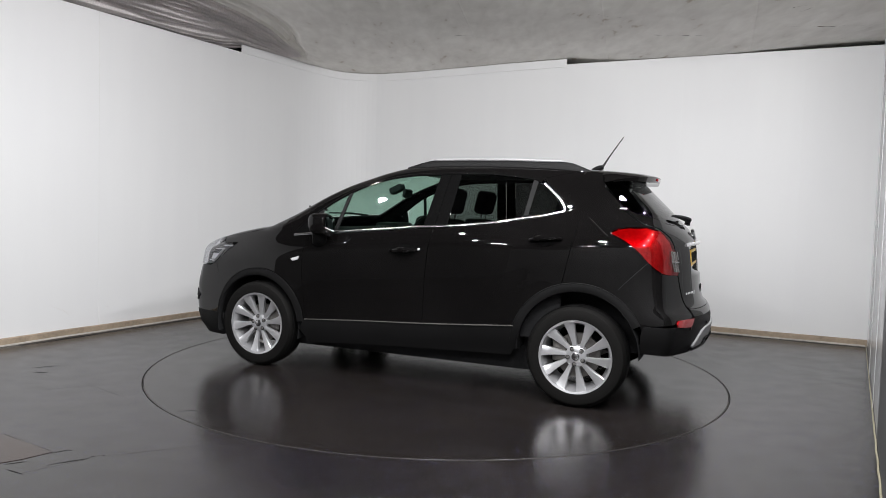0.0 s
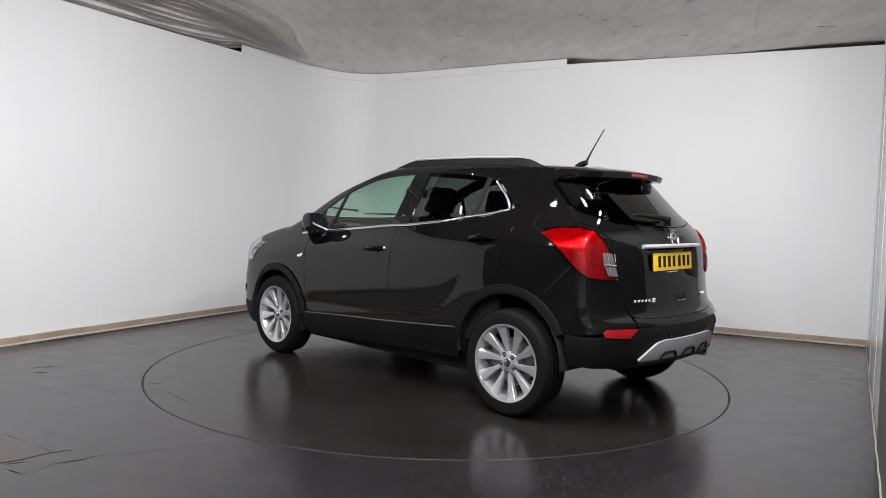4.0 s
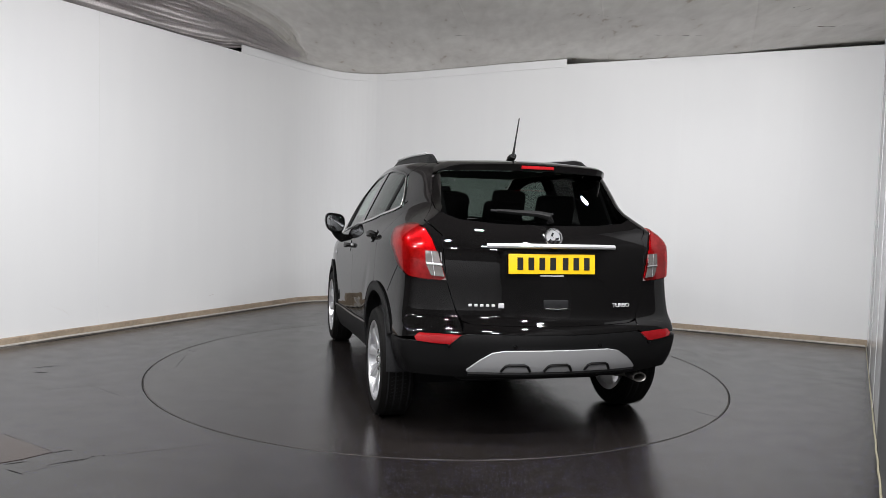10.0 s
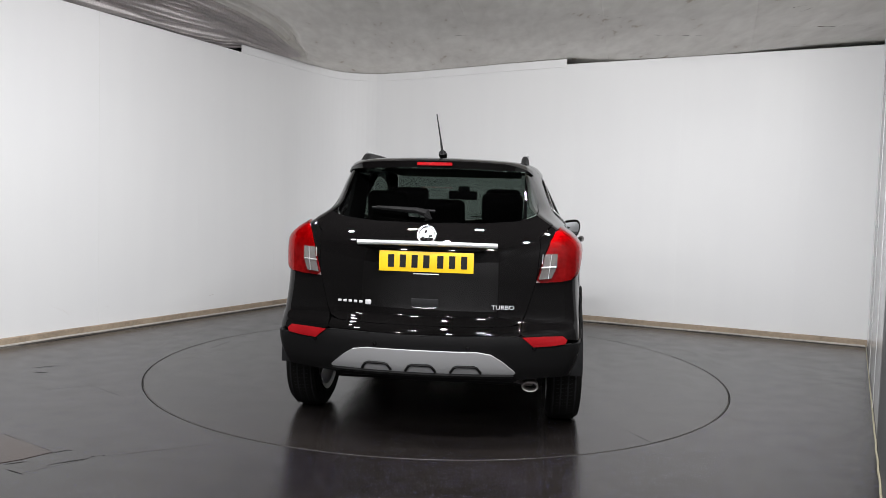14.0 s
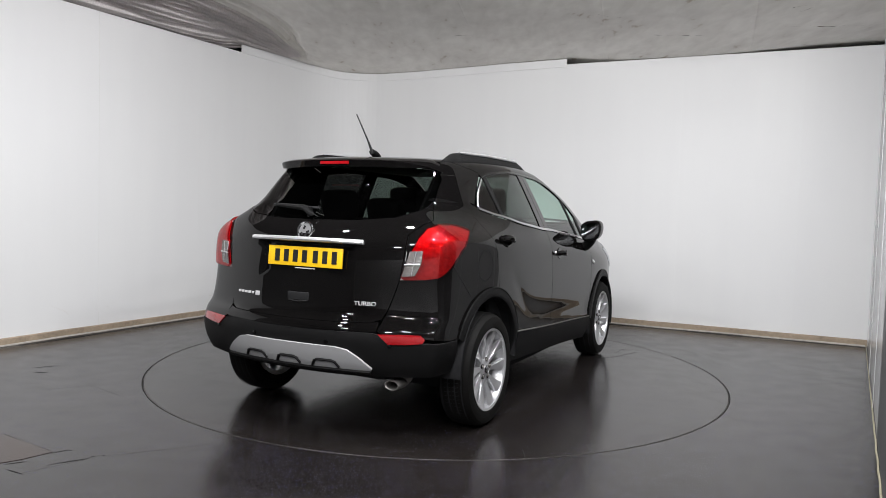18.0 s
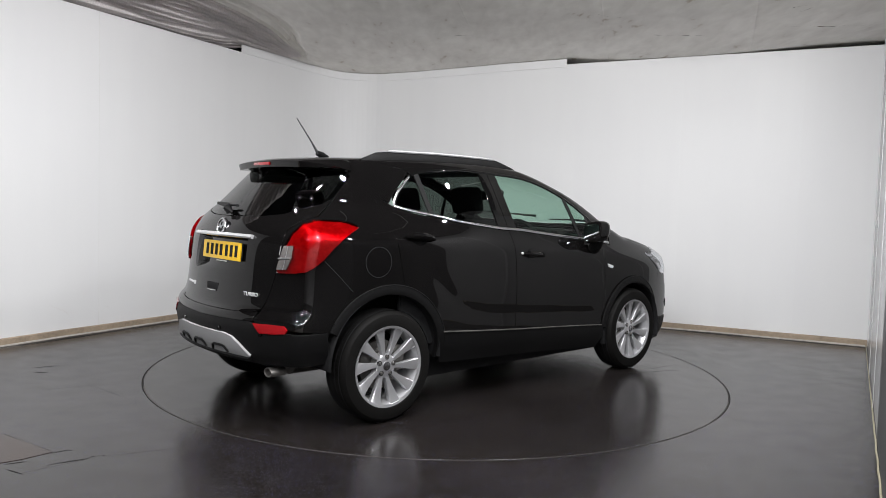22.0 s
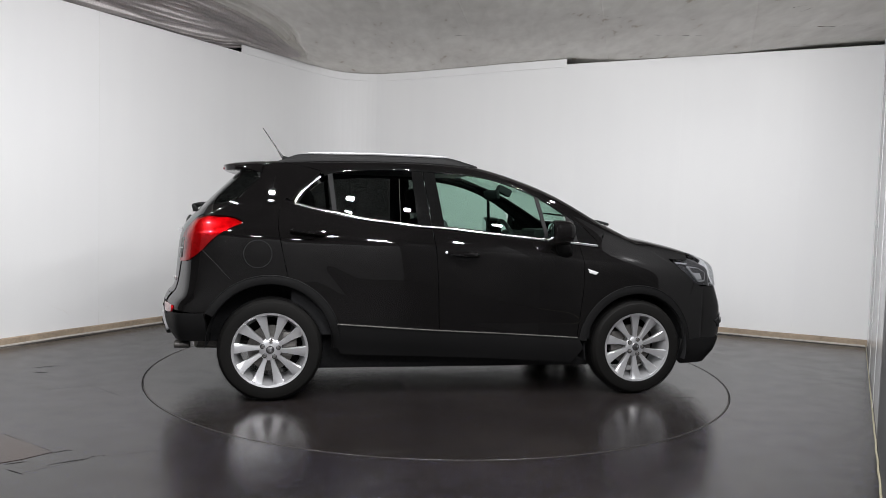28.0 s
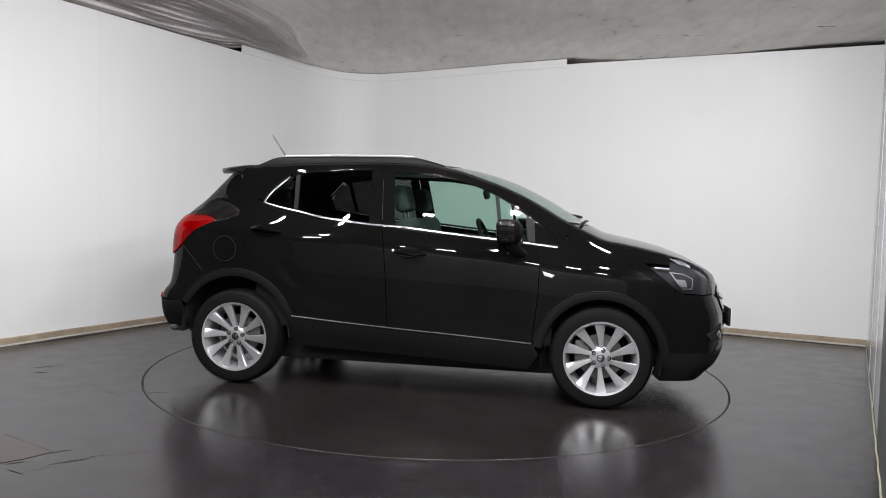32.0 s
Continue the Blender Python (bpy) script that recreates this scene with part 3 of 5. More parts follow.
U = np.linspace(-9, 6, 150)
W_ = np.linspace(-0.25, 1.65, 230)
verts, faces, cloth = [], [], []
n_d = len(W_) + 110
for u_ in U:
    fan = float(FAN(max(-8.9, min(-0.9, u_))))
    for d_ in np.concatenate([W_ * fan, np.linspace(1.7 * fan, 10.5, 110)]):
        x_, y_ = c0[0] + ld[0] * u_ + ld[1] * d_, c0[1] + ld[1] * u_ - ld[0] * d_
        verts.append((x_, y_, sheet(x_, y_)))
for i in range(len(U) - 1):
    for j in range(n_d - 1):
        k = i * n_d + j
        faces.append((k, k + 1, k + n_d + 1, k + n_d))
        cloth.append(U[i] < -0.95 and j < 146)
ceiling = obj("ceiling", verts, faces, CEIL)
ceiling.data.materials.append(GATHER)      # a darker colour for the gathered strip along the wall
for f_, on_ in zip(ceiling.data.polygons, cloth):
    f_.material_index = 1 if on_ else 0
bm = bmesh.new()
bm.from_mesh(ceiling.data)       # the sheet ends out of view; the added dark slab reflects in the paint
bmesh.ops.bisect_plane(bm, geom=bm.verts[:] + bm.edges[:] + bm.faces[:], plane_co=(0, -0.1, 0), plane_no=(0, -1, 0), clear_outer=True)
bm.to_mesh(ceiling.data)
bm.free()
tagged(ceiling, "stained grey slack ceiling sheet gathered in folds along the wall", "ceiling", kind="structure")
for (x0, y0), (x1, y1) in (((0.9, -1.2), (1.985, 2.95)), ((2.2, -0.8), (3.42, 2.30)), ((-0.15, -1.0), (0.42, 2.75)), ((-1.35, -0.5), (-0.75, 2.6))):
    pts_ = [(x0 + (x1 - x0) * k / 30, y0 + (y1 - y0) * k / 30, sheet(x0 + (x1 - x0) * k / 30, y0 + (y1 - y0) * k / 30) - 0.001) for k in range(31)]
    tagged(part("ceiling_seam", tube(pts_, 0.009, 6, 0.25), CEIL, None), "raised seam of the grey ceiling sheet", "seam", kind="structure")
SCUFFS = ([(3.22, 1.03), (3.36, 1.0)], [(3.42, 0.98), (3.62, 0.93), (3.92, 0.83)], [(3.12, 0.60), (3.18, 0.46)], [(3.02, 0.50), (3.10, 0.42)], [(-1.02, 1.46), (-0.96, 1.56)], [(2.1, 1.5), (2.6, 1.42)], [(1.4, 0.9), (1.62, 1.0)], [(0.1, 1.9), (0.3, 1.95)])
SCUFF = mat("brown_scuff", (0.20, 0.165, 0.135), 0.8, vary=0.4, big=20)
for pts_ in SCUFFS:
    line_ = dense(pts_, 0.03, False)
    line_ = [(p[0] + 0.02 * noise.noise((p[0] * 9, p[1] * 9, 1)), p[1] + 0.05 * noise.noise((p[0] * 9, p[1] * 9, 4))) for p in line_]
    tagged(part("ceiling_scuff", tube([(x, y, sheet(x, y) - 0.0005) for x, y in line_], [0.0005 + 0.022 * max(0.0, noise.noise((x * 11, y * 11, 8)) - 0.03) for x, y in line_], 6, 0.25), SCUFF, None), "brown scuff on the grey ceiling sheet", "scuff", kind="structure")
# slab added to keep the car's upward reflections dark
added_slab = part("added_slab", box(15, 17, 0.2, Matrix.Translation((0, -1.5, 3.43))), DARK, None, smooth=False)
tagged(added_slab, "added dark slab above the ceiling sheet", "roof", kind="structure")

# flood lights under the ceiling
for p_, t_, w_ in LAMPS:
    light = new("flood_light")
    light.matrix_world = look(p_, t_)
    tagged(light, "small dark LED flood light hung under the ceiling", "flood light", group="ceiling flood lights")
    part("housing", box(*((0.32, 0.16) if p_[1] < -4.5 else (0.17, 0.10)), 0.035, Matrix.Translation((0, 0, 0.0225)), 0.008), DARK, light)
    back = light.matrix_world.inverted()
    part("hanger", tube([back @ Vector((p_[0], p_[1], z_)) for z_ in (p_[2] + 0.02, 3.2, 3.335)], 0.009, 8), STEEL, light)

# turntable
turntable = new("turntable")
tagged(turntable, "round vinyl-topped car turntable flush with the floor", "turntable")
part("disc", lathe([(0.001, 0.0), (DISC - 0.008, 0.0), (DISC - 0.004, -0.004), (DISC - 0.004, -0.025), (0.001, -0.025)], 128, pose(0, 0, 0, 90)), VINYL_DISC, turntable, "dark flecked vinyl disc")
part("rim_band", lathe([(DISC - 0.0035, -0.024), (DISC - 0.0035, 0.0008), (DISC - 0.001, 0.0008), (DISC - 0.001, -0.024)], 128, pose(0, 0, 0, 90), True), STEEL, turntable, "thin steel edge band")

CRACK = mat("floor_crack", (0.004, 0.004, 0.004), 0.8)
SEAM = mat("vinyl_joint", (0.014, 0.013, 0.012), 0.6)
for pts_ in ([(-3.06, -0.50), (-2.91, -0.38)], [(-2.98, -0.62), (-2.87, -0.62)], [(-2.06, -2.47), (-1.98, -2.42)], [(-2.01, -2.53), (-1.90, -2.585)], [(-1.93, -2.30), (-1.87, -2.245), (-1.845, -2.25)], [(-1.86, -2.46), (-1.76, -2.39), (-1.715, -2.36), (-1.70, -2.345)], [(-1.715, -2.325), (-1.685, -2.335)], [(-1.665, -2.31), (-1.645, -2.315)]):
    part("floor_crack", tube([(x, y, GROUND + 0.0012) for x, y in dense(pts_, 0.02, False)], [0.0004 + 0.0030 * math.sin(math.pi * (k + 0.5) / len(dense(pts_, 0.02, False))) ** 1.4 * (0.6 + 0.4 * random.random()) for k in range(len(dense(pts_, 0.02, False)))], 6, 0.35), CRACK, floor, "torn vinyl edge")
worn = mat("worn_vinyl", (0.026, 0.014, 0.010), 0.25, grain=120, vary=0.35, big=9.0, bump=0.2)
obj("floor_patch", [(x, y, GROUND + z) for z in (0.0022, -0.002) for x, y in ((-2.60, -2.05), (-2.34, -2.03), (-2.12, -2.16), (-1.93, -2.285), (-2.02, -2.40), (-2.30, -2.62), (-2.7, -2.62))], [tuple(range(7))[::-1]] + [(k, (k + 1) % 7, 7 + (k + 1) % 7, 7 + k) for k in range(7)], worn, floor, "brownish worn vinyl patch", smooth=False)
for pts_ in ([(-2.62, -1.10), (-2.39, -0.95), (-2.05, -1.22)], [(-2.34, -2.02), (-1.93, -2.275)], [(-1.60, -2.30), (-1.2, -2.10)], [(-1.95, -2.60), (-1.72, -2.38)]):
    part("floor_seam", tube([(x, y, GROUND + 0.0006) for x, y in dense(pts_, 0.03, False)], 0.0007, 6, 0.3), SEAM, floor, "joint between vinyl sheets")
for pts_ in ([(-1.72, -1.42), (-1.60, -1.36)], [(0.2, 2.05), (0.6, 2.02)], [(1.18, -1.15), (1.40, -1.23), (1.57, -1.29)], [(1.40, -1.13), (1.60, -1.14), (1.65, -1.16)], [(1.0, -1.05), (1.18, -1.13)], [(0.77, 1.94), (0.86, 2.01)]):
    part("disc_crease", tube([(x, y, 0.0006) for x, y in dense(pts_, 0.03, False)], 0.0015, 6, 0.3), CRACK, turntable, "crease in the vinyl")


# ---- the car ----
car = new("car")
tagged(car, "glossy black compact crossover car with alloy wheels on a turntable", "car")
HUB_F, HUB_R, HUB_Z, TYRE = 1.2775, -1.2775, 0.330, 0.338
BELT = [(-1.141, 1.288), (-1.08, 1.272), (-1.005, 1.255), (-0.847, 1.229), (-0.689, 1.198), (-0.494, 1.176), (-0.3, 1.156), (-0.106, 1.146), (0.087, 1.127), (0.281, 1.109), (0.54, 1.086), (0.76, 1.066), (0.975, 1.045)]
SILL = [(-0.862, 0.503), (-0.471, 0.476), (-0.163, 0.457), (0.299, 0.434), (0.815, 0.404)]
DLO_TOP = [(-1.141, 1.300), (-1.095, 1.367), (-0.978, 1.472), (-0.90, 1.505), (-0.718, 1.529), (-0.52, 1.545), (-0.36, 1.543), (-0.19, 1.537), (0.0, 1.530), (0.2, 1.505), (0.36, 1.463), (0.537, 1.392), (0.634, 1.340), (0.73, 1.278), (0.83, 1.208), (0.89, 1.165), (0.978, 1.07)]


def line(pts):
    return curve_of([p[0] for p in pts], [p[1] for p in pts])


belt, sill, dlo = line(BELT), line(SILL), line(DLO_TOP[1:])


def arc(cx, cz, r, a0, a1, n):
    return [(cx + r * math.cos(radians(a0 + (a1 - a0) * k / n)), cz + r * math.sin(radians(a0 + (a1 - a0) * k / n))) for k in range(n + 1)]


F_ARCH, R_ARCH = (1.272, 0.332, 0.440), (-1.278, 0.362, 0.456)
B_SEAM = [(-0.223, 1.148), (-0.198, 1.004), (-0.179, 0.776), (-0.163, 0.462)]
R_SEAM = [(-1.200, 1.318), (-1.236, 1.243), (-1.240, 1.147), (-1.229, 1.09), (-1.198, 0.938), (-1.173, 0.816)]
F_SEAM = [(0.832, 1.055), (0.860, 0.919), (0.856, 0.728), (0.836, 0.534), (0.822, 0.41)]
GAP = 0.0028


def off_x(pts, d):
    return [(x + d, z) for x, z in pts]


def strip_on(s, pts, width, off, material, parent, name, label="", field=None, thick=0.01):
    """A narrow moulding laid along a line of points (x, z) on one side."""
    f = LEFT if s > 0 else RIGHT
    pts = dense(pts, 0.03, False)
    up, down = [], []
    for i, p in enumerate(pts):
        d = pts[min(i + 1, len(pts) - 1)] - pts[max(i - 1, 0)]
        d = d / np.linalg.norm(d)
        nrm = np.array((-d[1], d[0]))
        up.append(p + nrm * width / 2)
        down.append(p - nrm * width / 2)
    n_ = len(pts)
    rows = [f.solid(np.array(r_), o_) for r_, o_ in ((up, off - thick), (up, off - 0.002), ((np.array(up) * 0.8 + np.array(down) * 0.2), off), ((np.array(up) * 0.2 + np.array(down) * 0.8), off), (down, off - 0.002), (down, off - thick))]
    verts = np.concatenate([r_[0] for r_ in rows])
    faces = []
    for a in range(5):
        for k in range(n_ - 1):
            q = (a * n_ + k, a * n_ + k + 1, (a + 1) * n_ + k + 1, (a + 1) * n_ + k)
            faces.append(q if s < 0 else q[::-1])
    faces += [tuple(a * n_ for a in range(6)), tuple(a * n_ + n_ - 1 for a in range(6))[::-1]]
    ob = obj(name, verts, faces, material, parent, label)
    ob.data.set_sharp_from_angle(angle=radians(40))
    return ob


POLISHED = mat("polished_bar", (0.74, 0.74, 0.75), 0.22, 0.6, vary=0.04)
BAR = mat("anodised_bar", (0.50, 0.50, 0.51), 0.35, 0.45, vary=0.04)
MIRROR = mat("mirror_silver", (0.8, 0.82, 0.84), 0.02, 1.0, vary=0.01)
HOOD = [(1.07, 0.690), (1.15, 0.722), (1.3, 0.745), (1.45, 0.750), (1.58, 0.742), (1.70, 0.712), (1.82, 0.655), (1.93, 0.56), (2.02, 0.36), (2.06, 0.18), (2.068, 0.0)]


def hood_edge(s, a, b, gap=0.0):
    """Points of the bonnet's edge; gap: how far outside it."""
    out = []
    for x, y in HOOD[a:b]:
        d = Vector((x - 0.9, y * 0.9)).normalized() * gap
        out.append((x + (d.x if x > 1.6 else 0), s * (y + (d.y if x > 1.6 else gap))))
    return on_top(*out)


def side_of_car(s):
    f = LEFT if s > 0 else RIGHT
    P = lambda pts: on_side(s, *pts)
    arch_f = lambda r=0.0, a0=196, a1=-20, n=26: arc(F_ARCH[0], F_ARCH[1], F_ARCH[2] + r, a0, a1, n)
    arch_r = lambda r=0.0, a0=196, a1=-20, n=26: arc(R_ARCH[0], R_ARCH[1], R_ARCH[2] + r, a0, a1, n)
    b_x = lambda d: off_x(B_SEAM, d)
    xs = lambda a, b, n: [a + (b - a) * k / n for k in range(n + 1)]
    # front door
    door = panel("front_door", P([(x, belt(x) - 0.012) for x in xs(-0.223 + GAP, 0.832 - GAP, 14)] + off_x(F_SEAM[1:], -GAP) +
                 [(x, sill(x) + 0.004) for x in xs(0.80, -0.163 + GAP, 12)] + b_x(GAP)[::-1][1:-1]), f, PAINT, car)
    # rear door
    arch_part = [(x, z) for x, z in arch_r(-0.006, 75.7, 8, 12)]
    rdoor = panel("rear_door", P([(x, belt(x) - 0.012) for x in xs(-1.10, -0.223 - GAP, 12)] + b_x(-GAP)[1:] +
          [(x, sill(x) + 0.004) for x in xs(-0.18, -0.835, 8)] + arch_part[::-1] + R_SEAM[::-1][1:-1] + [(-1.200, 1.312), (-1.155, 1.292)]), f, PAINT, car)
    for name, x0, x1, z0, z1 in (("front_door_handle", -0.118, 0.090, 0.982, 0.968), ("rear_door_handle", -1.158, -0.945, 1.100, 1.084)):
        pts = []
        xa = np.linspace(x0, x1, 12)
        base, nn = f.solid(np.stack([xa, np.linspace(z0, z1, 12)], -1))
        lift = 0.038 * np.sin(np.linspace(0.12, math.pi - 0.12, 12)) ** 0.6
        h = part(name, tube(base + nn * lift[:, None], [0.012 + 0.007 * math.sin(math.pi * k / 11) for k in range(12)], 10, 1.1), PAINT, door if "front" in name else rdoor, "black pull handle")
        cup, cn = f.solid(np.array([((x0 + x1) / 2, (z0 + z1) / 2)]))
        m = Matrix.Translation(cup[0] - cn[0] * 0.010) @ Vector(cn[0]).to_track_quat("Y", "Z").to_matrix().to_4x4()
        part("handle_recess", lathe([(0.001, 0.0125), (0.036, 0.0125), (0.05, 0.0135), (0.052, 0.004)], 24, m @ Matrix.Diagonal((1.25, 1, 0.85, 1))), GLOSS, h.parent)
        if "front" in name:
            kp, kn = f.solid(np.array([(x0 - 0.012, z0 + 0.004)]), 0.004)
            part("lock_cap", lathe([(0.001, 0.008), (0.008, 0.006), (0.0095, -0.004)], 16, Matrix.Translation(kp[0]) @ Vector(kn[0]).to_track_quat("Y", "Z").to_matrix().to_4x4()), SILVER, door, "small chrome lock cap")
    # wing, quarter
    panel("front_wing", P(off_x(F_SEAM, GAP)[::-1][0:1] + off_x(F_SEAM, GAP)[::-1][1:] + [(0.985, 1.030), (1.0, 1.06)]) + hood_edge(s, 0, 6, 0.004) + P([(1.695, 0.955), (1.60, 0.962), (1.535, 0.962), (1.60, 0.912), (1.735, 0.80), (1.66, 0.56)] + arch_f(-0.006, 30, 172, 18)), FRONT, PAINT, car)
    rear_edge = on_end(-1, (s * 0.70, 0.598), (s * 0.56, 0.600), (s * 0.524, 0.616), (s * 0.532, 0.66), (s * 0.55, 0.72), (s * 0.575, 0.80), (s * 0.60, 0.89), (s * 0.615, 1.05), (s * 0.615, 1.13))
    rear_edge += [np.array((x, s * y, z)) for x, y, z in ((-1.745, 0.665, 1.185), (-1.66, 0.682, 1.210), (-1.53, 0.612, 1.292), (-1.45, 0.590, 1.384), (-1.375, 0.578, 1.458), (-1.37, 0.55, 1.495))]
    panel("quarter_panel", P([(-1.160, 1.308), (-1.197, 1.322)] + off_x(R_SEAM[1:], -GAP) + arch_r(-0.006, 76, 158, 14) + [(-1.715, 0.562), (-1.80, 0.575)]) + rear_edge +
          on_top((-1.35, s * 0.528), (-1.25, s * 0.524)) + P([(-1.1, 1.545), (-0.965, 1.512)]) + P([(-0.985, 1.488), (-1.11, 1.372)]), REAR, PAINT, car, step=0.014)
    # cant rail and windscreen pillar
    low = [(x, dlo(x) + 0.010) for x in (-0.955, -0.9, -0.8, -0.7, -0.6, -0.5, -0.36, -0.2, -0.1, 0.0, 0.1, 0.2, 0.28, 0.36, 0.45, 0.537, 0.634, 0.73, 0.83, 0.89)] + [(0.985, 1.078)]
    top = on_top((1.10, s * 0.700), (1.0, s * 0.690), (0.9, s * 0.672), (0.7, s * 0.632), (0.5, s * 0.592), (0.3, s * 0.558), (0.14, s * 0.536), (-0.2, s * 0.525), (-0.6, s * 0.525), (-1.0, s * 0.525), (-1.245, s * 0.525))
    panel("roof_pillar", P(low) + top + P([(-1.1, 1.548), (-0.968, 1.516)]), ROLL, PAINT, car)
    # windows
    inset = -0.008
    gt = lambda x: dlo(x) - 0.006
    gb = lambda x: belt(x) + 0.014
    w1 = panel("front_door_window", P([(x, gb(x)) for x in xs(-0.135, 0.585, 10)] + [(0.535, gt(0.535))] + [(x, gt(x)) for x in (0.45, 0.36, 0.2, 0.05, -0.1)] + [(-0.19, gt(-0.19))]), f, TINT, door, "clear greenish side window", inset, 0.05, 0.0)
    w2 = panel("quarter_light", P([(x, gb(x)) for x in (0.612, 0.69, 0.77)] + [(0.752, 1.20), (0.725, gt(0.725))] + [(x, gt(x)) for x in (0.66, 0.60, 0.562)]), f, TINT, door, "small clear front quarter light", inset, 0.05, 0.0)
    panel("rear_door_window", P([(x, gb(x)) for x in xs(-0.862, -0.318, 8)] + [(-0.352, gt(-0.352))] + [(x, gt(x)) for x in (-0.45, -0.55, -0.65, -0.75, -0.84)] + [(-0.893, gt(-0.89))]), f, PRIVACY, rdoor, "dark privacy glass rear side window", inset, 0.05, 0.0)
    panel("rear_quarter_window", P([(-1.118, gb(-1.118)), (-1.02, gb(-1.02)), (-0.892, gb(-0.892)), (-0.925, gt(-0.925)), (-0.975, gt(-0.975) - 0.004), (-1.05, 1.397)]), f, PRIVACY, rdoor, "dark privacy glass quarter window", inset, 0.05, 0.0)
    panel("pillar_cover", P([(-0.318, gb(-0.318) - 0.02), (-0.226, gb(-0.22) - 0.02), (-0.275, gt(-0.27) + 0.012), (-0.352, gt(-0.352) + 0.012)]), f, GLOSS, car, "gloss black pillar cover", -0.003)
    panel("pillar_cover", P([(-0.220, gb(-0.22) - 0.02), (-0.135, gb(-0.135) - 0.02), (-0.190, gt(-0.19) + 0.012), (-0.269, gt(-0.269) + 0.012)]), f, GLOSS, car, "gloss black pillar cover", -0.003)
    panel("window_divider", P([(-0.892, gb(-0.892)), (-0.862, gb(-0.862)), (-0.893, gt(-0.893)), (-0.925, gt(-0.925))]), f, PLASTIC, car, "dark window divider bar", 0.0)
    panel("window_divider", P([(0.585, gb(0.585)), (0.612, gb(0.612)), (0.562, gt(0.562)), (0.535, gt(0.535))]), f, PLASTIC, car, "black window divider bar", 0.0)
    panel("mirror_sail", P([(0.775, gb(0.77)), (0.825, gb(0.82)), (0.81, gt(0.81)), (0.757, gt(0.757)), (0.757, 1.20)]), f, PLASTIC, car, "black plastic corner cover", 0.0)
    panel("mirror_sail", P([(0.83, gb(0.83)), (0.965, gb(0.96)), (0.89, gt(0.89)), (0.816, gt(0.816))]), f, GLOSS, car, "black corner cover", -0.001)
    panel("pillar_base", P([(0.80, 1.03), (1.03, 1.01), (1.07, 1.08), (0.99, 1.13), (0.86, 1.22), (0.80, 1.2)]), f, PAINT, car, "", -0.006)
    # seal round the window tops
    strip_on(s, [(x, dlo(x) + 0.002) for x in xs(-0.95, 0.88, 40)], 0.016, 0.001, GLOSS, car, "window_seal")
    # chrome line
    strip_on(s, [(x, belt(x)) for x in xs(-1.135, 0.70, 40)], 0.016, 0.008, CHROME, car, "chrome_trim", "bright chrome waistline strip")
    strip_on(s, [(0.742, belt(0.742)), (0.85, belt(0.85)), (0.972, belt(0.972))], 0.017, 0.008, CHROME, car, "chrome_trim", "bright chrome waistline strip")
    strip_on(s, [(-1.135, 1.290), (-1.126, 1.318), (-1.09, 1.368), (-1.03, 1.425), (-0.972, 1.476)], 0.015, 0.009, CHROME, car, "chrome_trim", "bright chrome window corner strip")
    # sill and arches
    panel("sill_cover", P([(x, sill(x)) for x in xs(-0.85, 0.83, 20)] + [(0.87, 0.33), (0.80, 0.225), (0.306, 0.256), (-0.3, 0.277), (-0.816, 0.292), (-0.87, 0.38)]), f, PLASTIC, car, "black plastic sill cover", 0.012, thick=0.05)
    # steel tone paints in the highlight along the sill's plastic edge
    strip_on(s, [(x, sill(x) + 0.001) for x in xs(-0.85, 0.82, 24)], 0.007, 0.018, STEEL, car, "sill_highlight")
    for name, (cx, cz, ro), a0, a1 in (("front_arch_trim", F_ARCH, 173, -6), ("rear_arch_trim", R_ARCH, 153, -4)):
        rings, n_ = [], 48
        for r, o in ((ro, 0.004), (ro, 0.016), (ro - 0.010, 0.019), (ro - 0.048, 0.021), (ro - 0.056, 0.015), (ro - 0.060, -0.03)):
            q = np.array(arc(cx, cz, r, a0, a1, n_))
            if cx < 0:
                q[:, 1] = np.maximum(q[:, 1], 0.20)
            rings.append(f.solid(q, 0.0)[0] + np.array((0, s * o * 0.65, 0)))
        verts = np.concatenate(rings)
        faces = []
        for a in range(5):
            for k in range(n_):
                q = (a * (n_ + 1) + k, a * (n_ + 1) + k + 1, (a + 1) * (n_ + 1) + k + 1, (a + 1) * (n_ + 1) + k)
                faces.append(q if s > 0 else q[::-1])
        ob = obj(name, verts, faces, PLASTIC, car, "black plastic wheel arch moulding")
        ob.data.set_sharp_from_angle(angle=radians(50))
        part("arch_bead", tube(list(rings[1][2:-3]), 0.0045, 8), PLASTIC, ob, "rounded bead along the moulding's outer edge")
        liner = lathe([(ro - 0.05, s * 0.885), (ro - 0.045, s * 0.60), (0.12, s * 0.585)], 40, Matrix.Translation((cx, 0, cz)))
        bmesh.ops.bisect_plane(liner, geom=liner.verts[:] + liner.edges[:] + liner.faces[:], plane_co=(0, 0, 0.24 if cx > 0 else 0.345), plane_no=(0, 0, -1), clear_outer=True)
        part("wheel_arch_liner", liner, DARK, car)
    strip_on(s, [(-1.535, 0.79), (-1.63, 0.89), (-1.715, 0.975)], 0.005, 0.0015, DARK, car, "bumper_joint", "dark joint between bumper and wing", thick=0.004)
    # indicator
    q, nn = f.solid(np.array([(0.918, 0.866)]), 0.004)
    m = Matrix.Translation(q[0]) @ pose(0, 0, 0, 0, 16, 0)
    part("side_indicator", prism([(-0.042, 0.011), (0.042, 0.011), (0.029, -0.012), (-0.022, -0.013)], s * 0.012, m @ Matrix.Translation((0, -s * 0.006, 0)), 0.004), SILVER, car, "small chrome side indicator")
